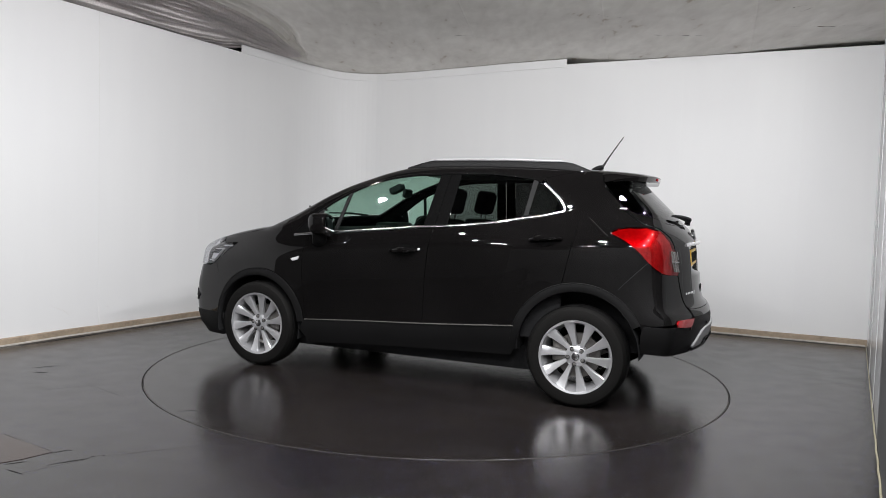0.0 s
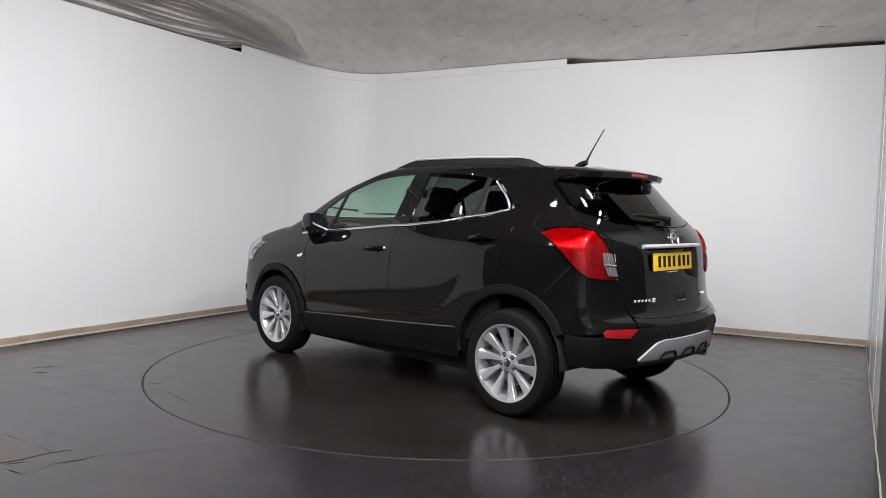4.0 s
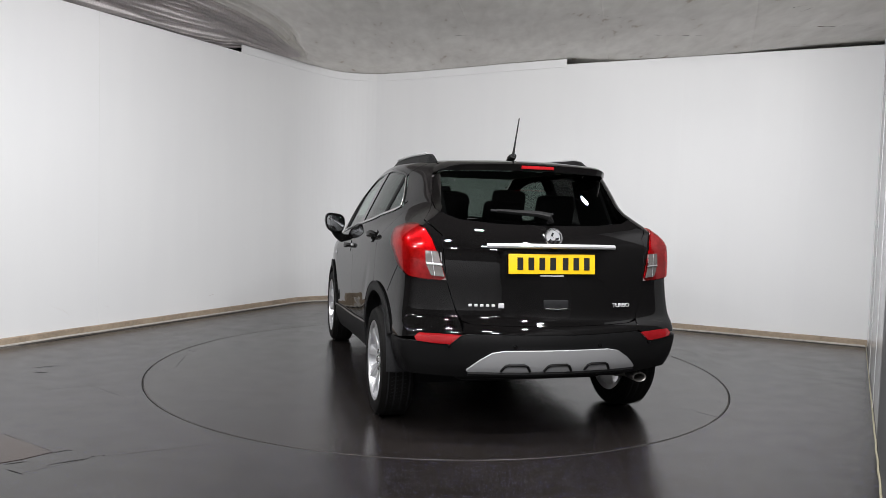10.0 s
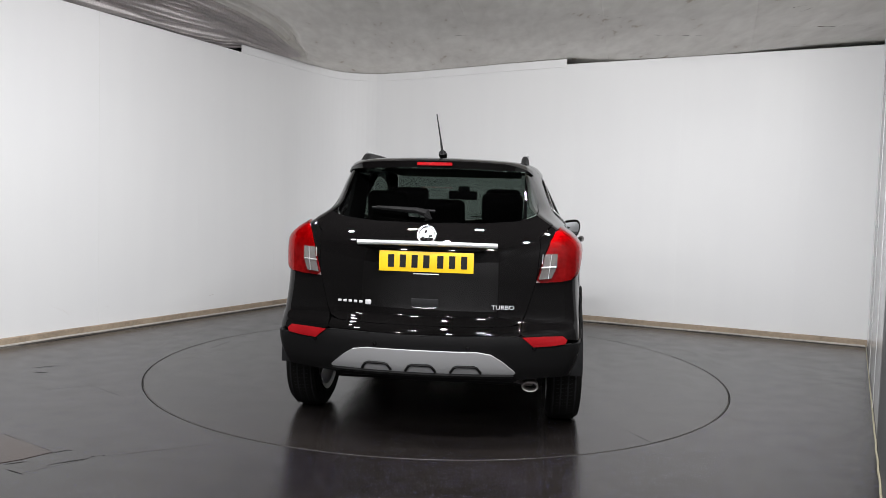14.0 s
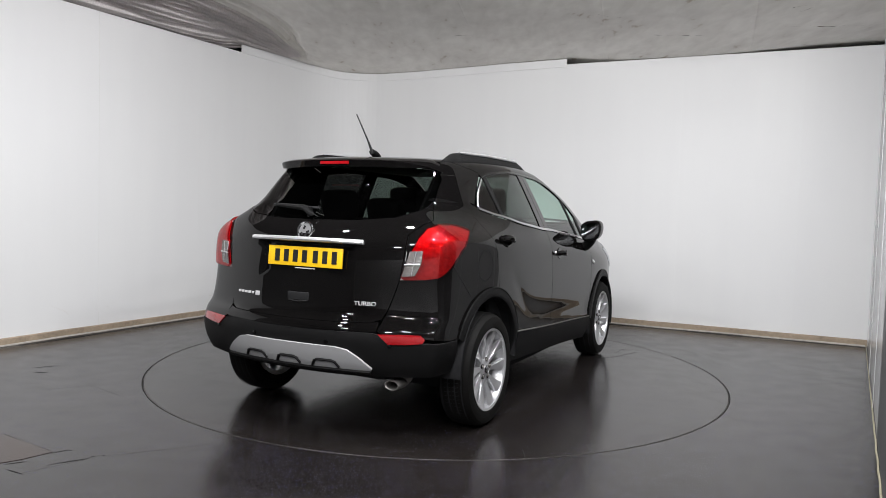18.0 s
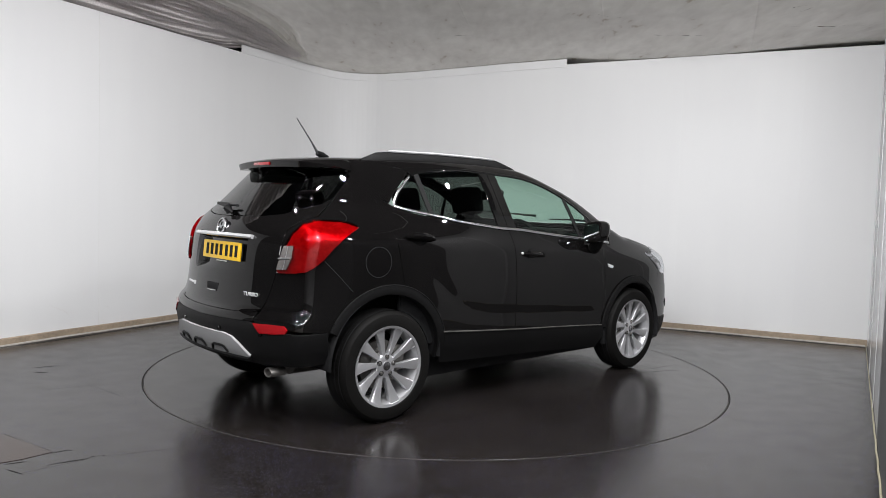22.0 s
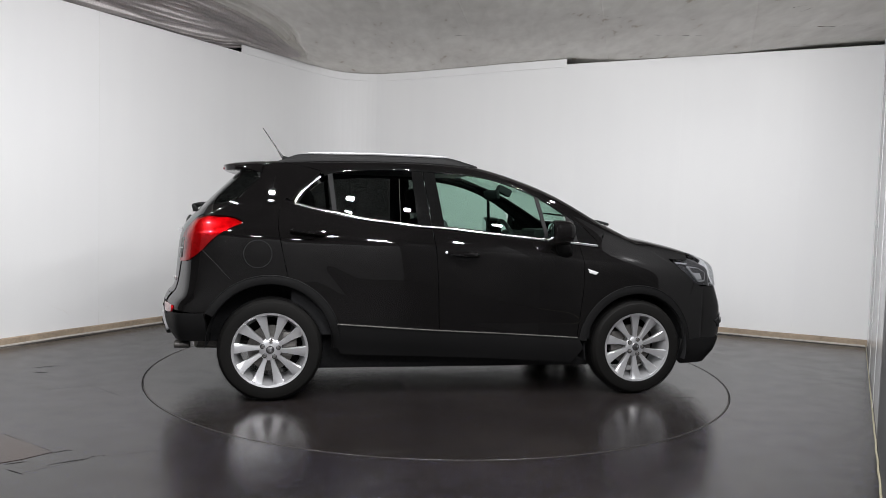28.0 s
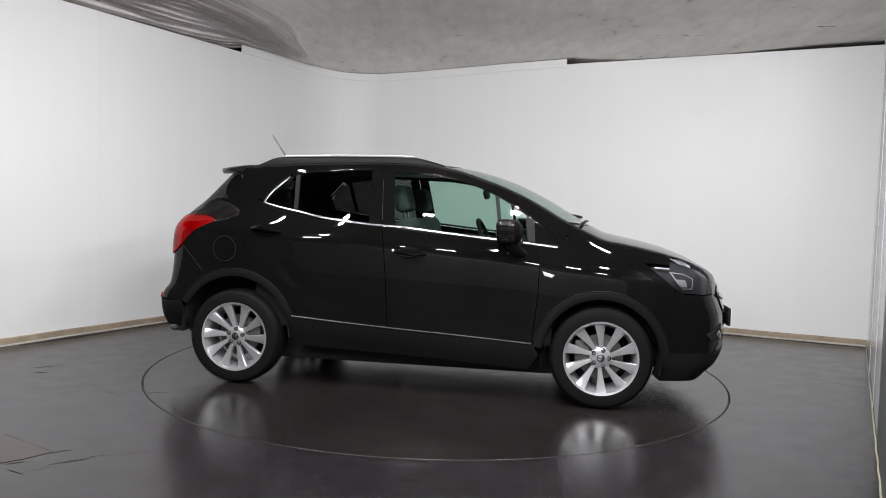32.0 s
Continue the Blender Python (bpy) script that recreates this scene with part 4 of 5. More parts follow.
    # mirror
    base = np.array((0.70, s * 0.845, 1.02))
    shell = bmesh.new()
    bmesh.ops.create_icosphere(shell, subdivisions=4, radius=1.0)
    for v in shell.verts:
        e = [math.copysign(abs(c) ** 0.62, c) for c in v.co]
        low = 1.0 - 0.18 * max(0.0, -e[2])
        v.co = Vector((e[0] * (0.140 if e[0] > 0 else 0.026), e[1] * 0.086 * low, e[2] * 0.084 + 0.012 * e[1] * s))
    mm = Matrix.Translation((0.608, s * 0.940, 1.136)) @ pose(0, 0, 0, 0, -2, s * 2)
    bmesh.ops.transform(shell, matrix=mm, verts=shell.verts)
    mirror = part("door_mirror", shell, PAINT, car, "gloss black door mirror")
    part("mirror_foot", tube([(0.735, s * 0.80, 0.985), (0.715, s * 0.865, 1.0), (0.69, s * 0.905, 1.035), (0.675, s * 0.935, 1.075)], [0.06, 0.058, 0.055, 0.05], 12, 0.62), PLASTIC, mirror, "black plastic mirror foot")
    gl_, rings_ = bmesh.new(), []
    for k in range(7):       # a slightly domed glass
        r_ = k / 6
        ring_ = []
        for a_ in ([0] if k == 0 else [2 * math.pi * n_ / 40 for n_ in range(40)]):
            cx_, cy_ = (math.copysign(abs(c) ** 0.62, c) * r_ for c in (math.cos(a_), math.sin(a_)))
            if k == 0:
                cx_ = cy_ = 0.0
            ring_.append(gl_.verts.new(mm @ Vector((-0.0272 - 0.0030 * (1 - r_ * r_), cx_ * 0.074 * (1 - 0.15 * max(0, -cy_)), cy_ * 0.064 + 0.012 * cx_ * s))))
        rings_.append(ring_)
    for n_ in range(40):
        gl_.faces.new((rings_[0][0], rings_[1][n_], rings_[1][(n_ + 1) % 40]))
        for p_, q_ in zip(rings_[1:], rings_[2:]):
            gl_.faces.new((p_[n_], q_[n_], q_[(n_ + 1) % 40], p_[(n_ + 1) % 40]))
    part("mirror_glass", gl_, MIRROR, mirror, "mirror glass")
    # roof rail
    xa = np.array([-1.255, -1.20, -1.13, -1.05, -0.9, -0.6, -0.3, -0.08, -0.02, 0.05, 0.10, 0.145])
    za = np.array([1.578, 1.600, 1.626, 1.635, 1.639, 1.647, 1.648, 1.645, 1.635, 1.618, 1.605, 1.592])
    rail_t = curve_of(xa, za)
    bm = bmesh.new()
    rings = []
    for x in np.linspace(-1.258, 0.148, 48):
        y = float(s * (0.520 - 0.012 * (x + 0.5) ** 2 * 0.3))
        zt = float(rail_t(x))
        zb = min(float(on_top((x, y))[0][2]), zt) - 0.012
        end = max(0.0, min(1.0, min((x + 1.258), (0.148 - x)) / 0.12))
        w = 0.010 + 0.012 * end
        rings.append([bm.verts.new((x, y - s * w * k, z)) for k, z in ((-1.3, zb), (-1.15, zb + (zt - zb) * 0.6), (-0.5, zt), (0.5, zt), (1.0, zb + (zt - zb) * 0.7), (1.1, zb))])
    for a, b in zip(rings, rings[1:]):
        for k in range(5):
            bm.faces.new((a[k], a[k + 1], b[k + 1], b[k]))
    bm.faces.new(rings[0])
    bm.faces.new(rings[-1][::-1])
    rail = part("roof_rail", bm, PLASTIC, car, "black roof rail with a silver bar")
    pts = [(x, float(s * (0.532 - 0.0036 * (x + 0.5) ** 2)), float(rail_t(x)) + 0.003) for x in np.linspace(-1.06, -0.075, 24)]
    part("rail_bar", tube(pts, [0.006] + [0.013] * 22 + [0.006], 8, 0.75), BAR, rail, "satin silver rail bar")
    # tail lamp
    lamp_edge = [np.array((x, s * y, z)) for x, y, z in ((-1.454, 0.796, 1.151), (-1.51, 0.818, 1.128), (-1.575, 0.833, 1.092), (-1.645, 0.830, 1.035), (-1.698, 0.818, 0.972), (-1.74, 0.80, 0.932), (-1.785, 0.780, 0.902), (-1.828, 0.719, 0.890), (-1.874, 0.594, 0.884), (-1.862, 0.618, 0.96), (-1.844, 0.640, 1.035), (-1.808, 0.668, 1.113), (-1.757, 0.695, 1.166), (-1.668, 0.709, 1.186), (-1.562, 0.733, 1.185), (-1.50, 0.765, 1.172))]
    lens = panel("tail_lamp", lamp_edge, REAR, REDGLASS, car, "red tail lamp wrapping round the corner", 0.012, 0.022, 0.03, lambda p: 0.006 * np.sin((p[:, 2] - 0.88) / 0.32 * math.pi).clip(0, 1), 1)
    clear = on_end(-1, (s * 0.608, 0.906), (s * 0.625, 0.97), (s * 0.640, 1.040), (s * 0.705, 1.044), (s * 0.703, 0.975), (s * 0.675, 0.912))
    panel("reversing_lamp", clear, REAR, CLEARLENS, lens, "clear ribbed reversing lamp", 0.0185, 0.02, 0.01)
    cen = np.mean(lamp_edge, 0)
    panel("lamp_reflector", [p + (cen - p) * 0.02 for p in lamp_edge], REAR, FACETS, lens, "faceted silver lamp reflector", 0.004, 0.022, 0.006, lambda p: 0.003 * np.sin(p[:, 2] * 75) * np.sin(p[:, 0] * 40))
    for a_, b_, w_ in (((0.625, 0.972), (0.705, 0.977), 0.0045), ((0.630, 0.992), (0.632, 1.042), 0.0025), ((0.664, 0.912), (0.680, 1.042), 0.0015)):
        bars = on_end(-1, (s * a_[0], a_[1]), (s * b_[0], b_[1]))
        part("lamp_bar", tube([b - np.array((0.022, 0, 0)) for b in bars], w_, 6), SATIN, lens)
    # rear reflector
    refl = on_end(-1, (s * 0.533, 0.601), (s * 0.592, 0.553), (s * 0.68, 0.557), (s * 0.762, 0.566), (s * 0.772, 0.586), (s * 0.748, 0.606), (s * 0.64, 0.605))
    panel("rear_reflector", refl, REAR, LENS, car, "red bumper reflector", 0.0125, 0.02, 0.012)
    # head lamp
    hl = P([(1.55, 0.955), (1.63, 0.956), (1.70, 0.948)]) + hood_edge(s, 5, 8, 0.006) + on_end(1, (s * 0.50, 0.84), (s * 0.56, 0.785), (s * 0.66, 0.765)) + P([(1.80, 0.770), (1.73, 0.808), (1.64, 0.88)])
    head = panel("head_lamp", hl, FRONT, HEADGLASS, car, "clear headlamp with dark chrome reflector", 0.006, 0.03, 0.03, None, 1)
    mid = np.mean(hl, 0)
    panel("lamp_housing", [p + (mid - p) * 0.03 for p in hl], FRONT, BOWL, head, "grey lamp housing", -0.035, 0.03, 0.01)
    hl2 = P([(1.700, 0.918), (1.790, 0.908), (1.855, 0.875), (1.850, 0.800), (1.795, 0.798), (1.755, 0.835)])
    c2 = np.mean(hl2, 0)
    panel("lamp_frame", hl2, FRONT, SATIN, head, "chrome lamp surround", -0.018, 0.025, 0.015)
    panel("lamp_bowl", [p + (c2 - p) * 0.16 for p in hl2], FRONT, BOWL, head, "", -0.013, 0.03, 0.01)
    panel("lamp_reflector", P([(1.725, 0.868), (1.80, 0.862), (1.815, 0.815), (1.77, 0.815)]), FRONT, SATIN, head, "silver reflector bowl", -0.009, 0.03, 0.01)
    panel("running_light", P([(1.60, 0.945), (1.70, 0.940), (1.70, 0.930), (1.61, 0.936)]), FRONT, SATIN, head, "", -0.012, 0.03, 0.006)
    panel("fog_recess", on_end(1, (s * 0.60, 0.565), (s * 0.70, 0.553), (s * 0.765, 0.505), (s * 0.74, 0.455), (s * 0.62, 0.465)), FRONT, DARK, car, "dark fog lamp recess", 0.006, 0.03, 0.01)
    q = on_end(1, (s * 0.68, 0.50))[0]
    part("fog_lamp", lathe([(0.001, 0.0), (0.02, 0.003), (0.028, -0.006), (0.031, -0.03)], 20, Matrix.Translation(q + np.array((0.016, 0, 0))) @ pose(0, 0, 0, 0, 0, -90 + s * 25)), CHROME, car, "round fog lamp")
    # fuel flap
    if s < 0:
        q = np.array(arc(-1.363, 0.955, 0.091, 0, 360, 40))
        base_, nn = f.solid(q, 0.0)
        inner, _ = f.solid(np.array(arc(-1.363, 0.955, 0.0868, 0, 360, 40)), 0.0)
        n_ = len(q)
        vs = np.concatenate([base_ + nn * 0.001, inner + nn * 0.001])
        obj("fuel_flap_gap", vs, [(k, k + 1, n_ + k + 1, n_ + k) for k in range(n_ - 1)], DARK, car, "round fuel flap joint")


def lens_mat(name, colour, rib):
    m, n, l, b = nodes_of(name)
    b.inputs["Base Color"].default_value = (*colour, 1)
    b.inputs["Roughness"].default_value = 0.06
    b.inputs["Coat Weight"].default_value = 1.0
    tc = n.new("ShaderNodeTexCoord")
    v = n.new("ShaderNodeTexVoronoi")
    v.inputs["Scale"].default_value = rib
    l.new(tc.outputs["Object"], v.inputs["Vector"])
    r = n.new("ShaderNodeValToRGB")
    r.color_ramp.elements[0].color = (*[min(1, c * 1.25 + 0.004) for c in colour], 1)
    r.color_ramp.elements[1].color = (*[c * 0.8 for c in colour], 1)
    w = n.new("ShaderNodeTexNoise")
    w.inputs["Scale"].default_value = 9
    l.new(tc.outputs["Object"], w.inputs["Vector"])
    mx = n.new("ShaderNodeMath")
    mx.operation = "MULTIPLY"
    l.new(v.outputs["Distance"], mx.inputs[0])
    l.new(w.outputs["Fac"], mx.inputs[1])
    mu = n.new("ShaderNodeMath")
    mu.operation = "MULTIPLY"
    mu.inputs[1].default_value = 2.2
    l.new(mx.outputs[0], mu.inputs[0])
    l.new(mu.outputs[0], r.inputs[0])
    l.new(r.outputs[0], b.inputs["Base Color"])
    return m


FACETS = mat("lamp_facets", (0.50, 0.46, 0.46), 0.25, 0.5, vary=0.3, big=14.0)
fn_ = FACETS.node_tree.nodes
vo_, bu_ = fn_.new("ShaderNodeTexVoronoi"), fn_.new("ShaderNodeBump")
vo_.inputs["Scale"].default_value = 38
bu_.inputs["Strength"].default_value, bu_.inputs["Distance"].default_value = 0.16, 0.004
FACETS.node_tree.links.new(vo_.outputs["Distance"], bu_.inputs["Height"])
FACETS.node_tree.links.new(bu_.outputs[0], fn_["Principled BSDF"].inputs["Normal"])
LENS = lens_mat("red_lens", (0.27, 0.003, 0.006), 190)
CLEARLENS = mat("clear_lens", (0.14, 0.13, 0.125), 0.2, 0.3, vary=0.15)
cn_ = CLEARLENS.node_tree.nodes
wa_, bu_ = cn_.new("ShaderNodeTexVoronoi"), cn_.new("ShaderNodeBump")
wa_.inputs["Scale"].default_value = 75
bu_.inputs["Strength"].default_value, bu_.inputs["Distance"].default_value = 0.35, 0.004
CLEARLENS.node_tree.links.new(wa_.outputs["Distance"], bu_.inputs["Height"])
CLEARLENS.node_tree.links.new(bu_.outputs[0], cn_["Principled BSDF"].inputs["Normal"])
HEADGLASS = glass("headlamp_glass", (0.90, 0.91, 0.93))
BOWL = mat("lamp_bowl_grey", (0.028, 0.028, 0.030), 0.3, 0.3, vary=0.1)
for s_ in (1, -1):
    side_of_car(s_)


def mirrored(pts):
    """Points of the left half, then the same of the right half backwards."""
    return [np.array(p) for p in pts] + [np.array((p[0], -p[1], p[2])) for p in pts[::-1]]


# roof, windscreen, bonnet
panel("roof_panel", mirrored(on_top((-1.50, 0.0), (-1.50, 0.25), (-1.47, 0.50), (-1.25, 0.522), (-1.0, 0.522), (-0.6, 0.522), (-0.2, 0.522), (0.13, 0.532), (0.19, 0.3), (0.21, 0.0)))[:-1], ROLL, PAINT, car, step=0.05)
panel("windscreen", mirrored(on_top((0.216, 0.0), (0.196, 0.3), (0.15, 0.530), (0.3, 0.552), (0.5, 0.586), (0.7, 0.626), (0.9, 0.666), (1.03, 0.688), (1.12, 0.5), (1.19, 0.25), (1.21, 0.0)))[:-1], ROLL, TINT, car, "clear greenish windscreen", -0.004, 0.05, 0.0)


class TopField(Field):
    def flat(self, p):
        p = np.asarray(p, float)
        return p[..., :2]

    def rays(self, q):
        o, d = np.zeros((len(q), 3)), np.zeros((len(q), 3))
        o[:, :2], o[:, 2], d[:, 2] = q, 0.45, 1.0
        return o, d


TOP = TopField("top")
panel("bonnet", mirrored(on_top((1.235, 0.0), (1.215, 0.25), (1.15, 0.5), *HOOD))[:-1], TOP, PAINT, car, step=0.035)
panel("scuttle", mirrored(on_top((1.205, 0.0), (1.185, 0.25), (1.115, 0.5), (1.025, 0.69), (1.075, 0.69), (1.15, 0.5), (1.215, 0.25), (1.24, 0.0)))[:-1], TOP, PLASTIC, car, "black plastic scuttle", -0.012)
for s_ in (1, -1):
    a_ = on_top((1.14, s_ * 0.10), (1.10, s_ * 0.30), (1.0, s_ * 0.58)) if s_ > 0 else on_top((1.13, -0.62), (1.16, -0.35), (1.19, -0.02))
    part("wiper", tube([p + np.array((0, 0, 0.018)) for p in a_], [0.012, 0.009, 0.006], 6), DARK, car, "black windscreen wiper")

# front bumper, grille, lip
low_f = on_side(1, (1.66, 0.36), (1.650, 0.555), (1.74, 0.795), (1.80, 0.765)) + on_end(1, (0.66, 0.758), (0.56, 0.778), (0.50, 0.83)) + hood_edge(1, 8, 11, 0.006)
panel("front_bumper", low_f + mirrored(low_f)[len(low_f) + 1:], FRONT, PAINT, car, step=0.04)
panel("grille", mirrored(on_end(1, (0.0, 0.80), (0.40, 0.80), (0.50, 0.77), (0.46, 0.64), (0.30, 0.585), (0.0, 0.58)))[:-1], FRONT, GLOSS, car, "gloss black front grille", 0.008)
panel("grille_bar", mirrored(on_end(1, (0.0, 0.715), (0.30, 0.715), (0.52, 0.755), (0.52, 0.735), (0.30, 0.69), (0.0, 0.69)))[:-1], FRONT, CHROME, car, "chrome bar across the grille", 0.02)
lip_f = on_side(1, (1.65, 0.38), (1.615, 0.235), (1.66, 0.195)) + on_end(1, (0.62, 0.205), (0.4, 0.225), (0.0, 0.235))
top_f = on_end(1, (0.0, 0.38), (0.4, 0.38), (0.66, 0.38))
half_ = top_f + lip_f
panel("front_lip", mirrored(half_)[:-1], FRONT, PLASTIC, car, "black plastic lower bumper", 0.006, 0.04, 0.03)
fp = on_end(1, (0.0, 0.565))[0]
front_plate = part("front_plate", box(0.012, 0.52, 0.111, Matrix.Translation((fp[0] + 0.03, 0, 0.565)), 0.003), WHITE, car, "white registration plate with plain bars")
part("plate_holder", box(0.02, 0.535, 0.125, Matrix.Translation((fp[0] + 0.016, 0, 0.565)), 0.004), DARK, front_plate)

# tailgate with glass
gate_l = on_end(-1, (0.0, 0.648), (0.30, 0.650), (0.47, 0.655), (0.522, 0.675), (0.545, 0.72), (0.570, 0.80), (0.596, 0.89), (0.610, 1.05), (0.609, 1.13))
gate_l += [np.array(p) for p in ((-1.748, 0.655, 1.187), (-1.665, 0.675, 1.213), (-1.538, 0.606, 1.294), (-1.508, 0.600, 1.318))]
gate_l += on_end(-1, (0.605, 1.278), (0.562, 1.240), (0.50, 1.217), (0.30, 1.198), (0.0, 1.193))


def recess(p):
    """The hollow for the number plate, and the ledge over the bumper."""
    y, z = np.abs(p[:, 1]), p[:, 2]
    d = np.maximum(np.maximum(y - 0.305, 0.895 - z), np.maximum(z - 1.068, 0)) / 0.035
    return -0.050 * np.clip(1 - np.clip(d, 0, 1) ** 2 * (3 - 2 * np.clip(d, 0, 1)), 0, 1)


panel("tailgate", mirrored(gate_l)[:-1], REAR, PAINT, car, "", 0.004, 0.02, 0.02, recess)
gl = on_end(-1, (0.0, 1.199), (0.30, 1.204), (0.50, 1.223), (0.560, 1.246), (0.60, 1.282)) + [np.array(p) for p in ((-1.504, 0.598, 1.325), (-1.443, 0.583, 1.388), (-1.374, 0.571, 1.456), (-1.385, 0.53, 1.497))] + on_end(-1, (0.45, 1.508), (0.3, 1.515), (0.0, 1.52))
panel("rear_window", mirrored(gl)[:-1], REAR, PRIVACY, car, "dark privacy glass rear window", 0.002, 0.03, 0.006)
# spoiler
bm = bmesh.new()
rings = []
for k in range(33):
    y = -0.572 + 1.144 * k / 32
    u = abs(y) / 0.572
    e = max(0.0, (u - 0.72) / 0.28)
    tip = -1.668 + 0.09 * u * u + 0.20 * e ** 1.8
    x0 = -1.40 + 0.055 * u * u
    z0 = float(on_top((x0, y * 0.93))[0][2])
    zt = z0 - 0.030 - 0.016 * e
    th = 0.044 * (1 - 0.75 * e)
    rings.append([bm.verts.new(p) for p in ((x0, y * 0.93, z0 + 0.0015), (x0 * 0.7 + tip * 0.3, y * 0.955, z0 - 0.004), (x0 * 0.3 + tip * 0.7, y * 0.985, z0 - 0.016 - 0.008 * e), (tip + 0.012, y, zt), (tip, y, zt - 0.006), (tip + 0.012, y, zt - th), (x0 * 0.5 + tip * 0.5, y * 0.97, zt - th + 0.002), (x0, y * 0.93, z0 - 0.05))])
for a_, b_ in zip(rings, rings[1:]):
    for k in range(8):
        bm.faces.new((a_[k], a_[(k + 1) % 8], b_[(k + 1) % 8], b_[k]))
bm.faces.new(rings[0])
bm.faces.new(rings[-1][::-1])
spoiler = part("roof_spoiler", bm, PAINT, car, "black spoiler over the rear window")
part("brake_lamp", box(0.03, 0.205, 0.020, Matrix.Translation((-1.654, 0, 1.534)), 0.005), LENS, spoiler, "red high brake lamp")
# plate, bar, badge, handle, letters
plate = part("number_plate", box(0.010, 0.52, 0.111, Matrix.Translation((-1.926, 0, 0.984)) @ pose(0, 0, 0, 0, 4.5, 0), 0.003), YELLOW, car, "yellow registration plate with plain black bars")
for y_, w_ in ((0.193, 0.050), (0.128, 0.050), (0.063, 0.050), (-0.002, 0.050), (-0.078, 0.05), (-0.143, 0.05), (-0.208, 0.05)):
    part("plate_bar", box(0.004, 0.034, 0.070, Matrix.Translation((-1.9315, y_, 0.986)) @ pose(0, 0, 0, 0, 4.5, 0), 0.001), DARK, plate, smooth=False)
part("plate_bar", box(0.004, 0.14, 0.006, Matrix.Translation((-1.925, 0.0, 0.918)) @ pose(0, 0, 0, 0, 4.5, 0)), WHITE, plate, smooth=False)
part("plate_backing", box(0.012, 0.51, 0.10, Matrix.Translation((-1.915, 0, 0.984)) @ pose(0, 0, 0, 0, 4.5, 0), 0.003), DARK, plate)
bar_p = on_end(-1, (0.385, 1.082), (0.25, 1.084), (0.12, 1.085), (0.0, 1.085), (-0.12, 1.085), (-0.25, 1.084), (-0.385, 1.082))
part("chrome_bar", tube([p + np.array((-0.012, 0, 0)) for p in bar_p], 0.0135, 8, 1.0), POLISHED, car, "bright chrome tailgate bar")
bq = on_end(-1, (0.0, 1.135))[0]
bm_m = Matrix.Translation((bq[0] - 0.012, 0, 1.133)) @ pose(0, 0, 0, 0, 14, 0) @ pose(0, 0, 0, 0, 0, 90)
badge = part("badge", lathe([(0.040, 0.0), (0.046, 0.008), (0.052, 0.008), (0.056, 0.0), (0.053, -0.012), (0.04, -0.012)], 40, bm_m, True), CHROME, car, "round chrome badge")
part("badge_disc", lathe([(0.001, 0.0), (0.042, 0.0), (0.042, -0.012)], 32, bm_m), SATIN, badge)
for k, (a_, r_) in enumerate(((200, 0.022), (250, 0.028), (310, 0.026), (70, 0.018))):
    part("badge_relief", box(0.022, 0.006, 0.012, bm_m @ pose(r_ * math.cos(radians(a_)), 0.003, r_ * math.sin(radians(a_)), 0, a_, 0), 0.003), DARK, badge)
hq = on_end(-1, (0.0, 0.76))[0]
part("tailgate_handle", box(0.02, 0.15, 0.05, Matrix.Translation((hq[0] + 0.004, -0.005, 0.765)), 0.008), DARK, car, "dark release handle recess")
part("handle_edge", tube([(hq[0] - 0.008, -0.068, 0.742), (hq[0] - 0.010, -0.005, 0.738), (hq[0] - 0.008, 0.058, 0.742)], 0.004, 6), CHROME, car)


def letters(text, width, y, z, tilt, parent, label):
    c = bpy.data.curves.new("lettering", "FONT")
    c.body, c.size, c.extrude, c.align_x = text, 0.042, 0.003, "CENTER"
    tmp = bpy.data.objects.new("lettering", c)
    me = bpy.data.meshes.new_from_object(tmp)
    bpy.data.objects.remove(tmp)
    w = max(v.co.x for v in me.vertices) - min(v.co.x for v in me.vertices)
    p = on_end(-1, (y, z))[0]
    ang = math.degrees(math.atan(2 * 0.27 * y))
    me.transform(Matrix.Translation((p[0] - 0.009, y, z - 0.012)) @ pose(0, 0, 0, 0, 0, -90 - ang) @ pose(0, 0, 0, 90) @ Matrix.Diagonal((width / w, 0.75, 1, 1)))
    me.materials.append(SILVER)
    ob = new("lettering", me)
    ob.parent = parent
    ob["label"] = label
    return ob


letters("TURBO", 0.125, -0.425, 0.755, 0, car, "chrome word on the tailgate")
for k in range(6):
    y_ = 0.475 - 0.031 * k - (0.012 if k == 5 else 0)
    p = on_end(-1, (y_, 0.757))[0]
    part("lettering_bar", box(0.005, 0.019 if k < 5 else 0.032, 0.014 if k < 5 else 0.026, Matrix.Translation((p[0] - 0.006, y_, 0.757)), 0.002), SILVER, car, "plain chrome badge bar")
# rear wiper
wq = on_end(-1, (0.0, 1.215), (0.02, 1.262), (0.30, 1.275))
wiper = part("rear_wiper", tube([wq[0] + np.array((-0.03, 0, 0)), wq[0] * 0.5 + wq[1] * 0.5 + np.array((-0.06, 0.0, 0.01)), wq[1] + np.array((-0.055, 0.05, 0)), wq[2] + np.array((-0.05, 0, 0))], [0.022, 0.024, 0.018, 0.010], 8), PLASTIC, car, "black rear wiper arm")
part("wiper_blade", tube([wq[1] + np.array((-0.035, -0.05, 0)), wq[1] + np.array((-0.040, 0.12, 0.006)), wq[2] + np.array((-0.035, 0.03, 0.0))], 0.008, 6), DARK, wiper)

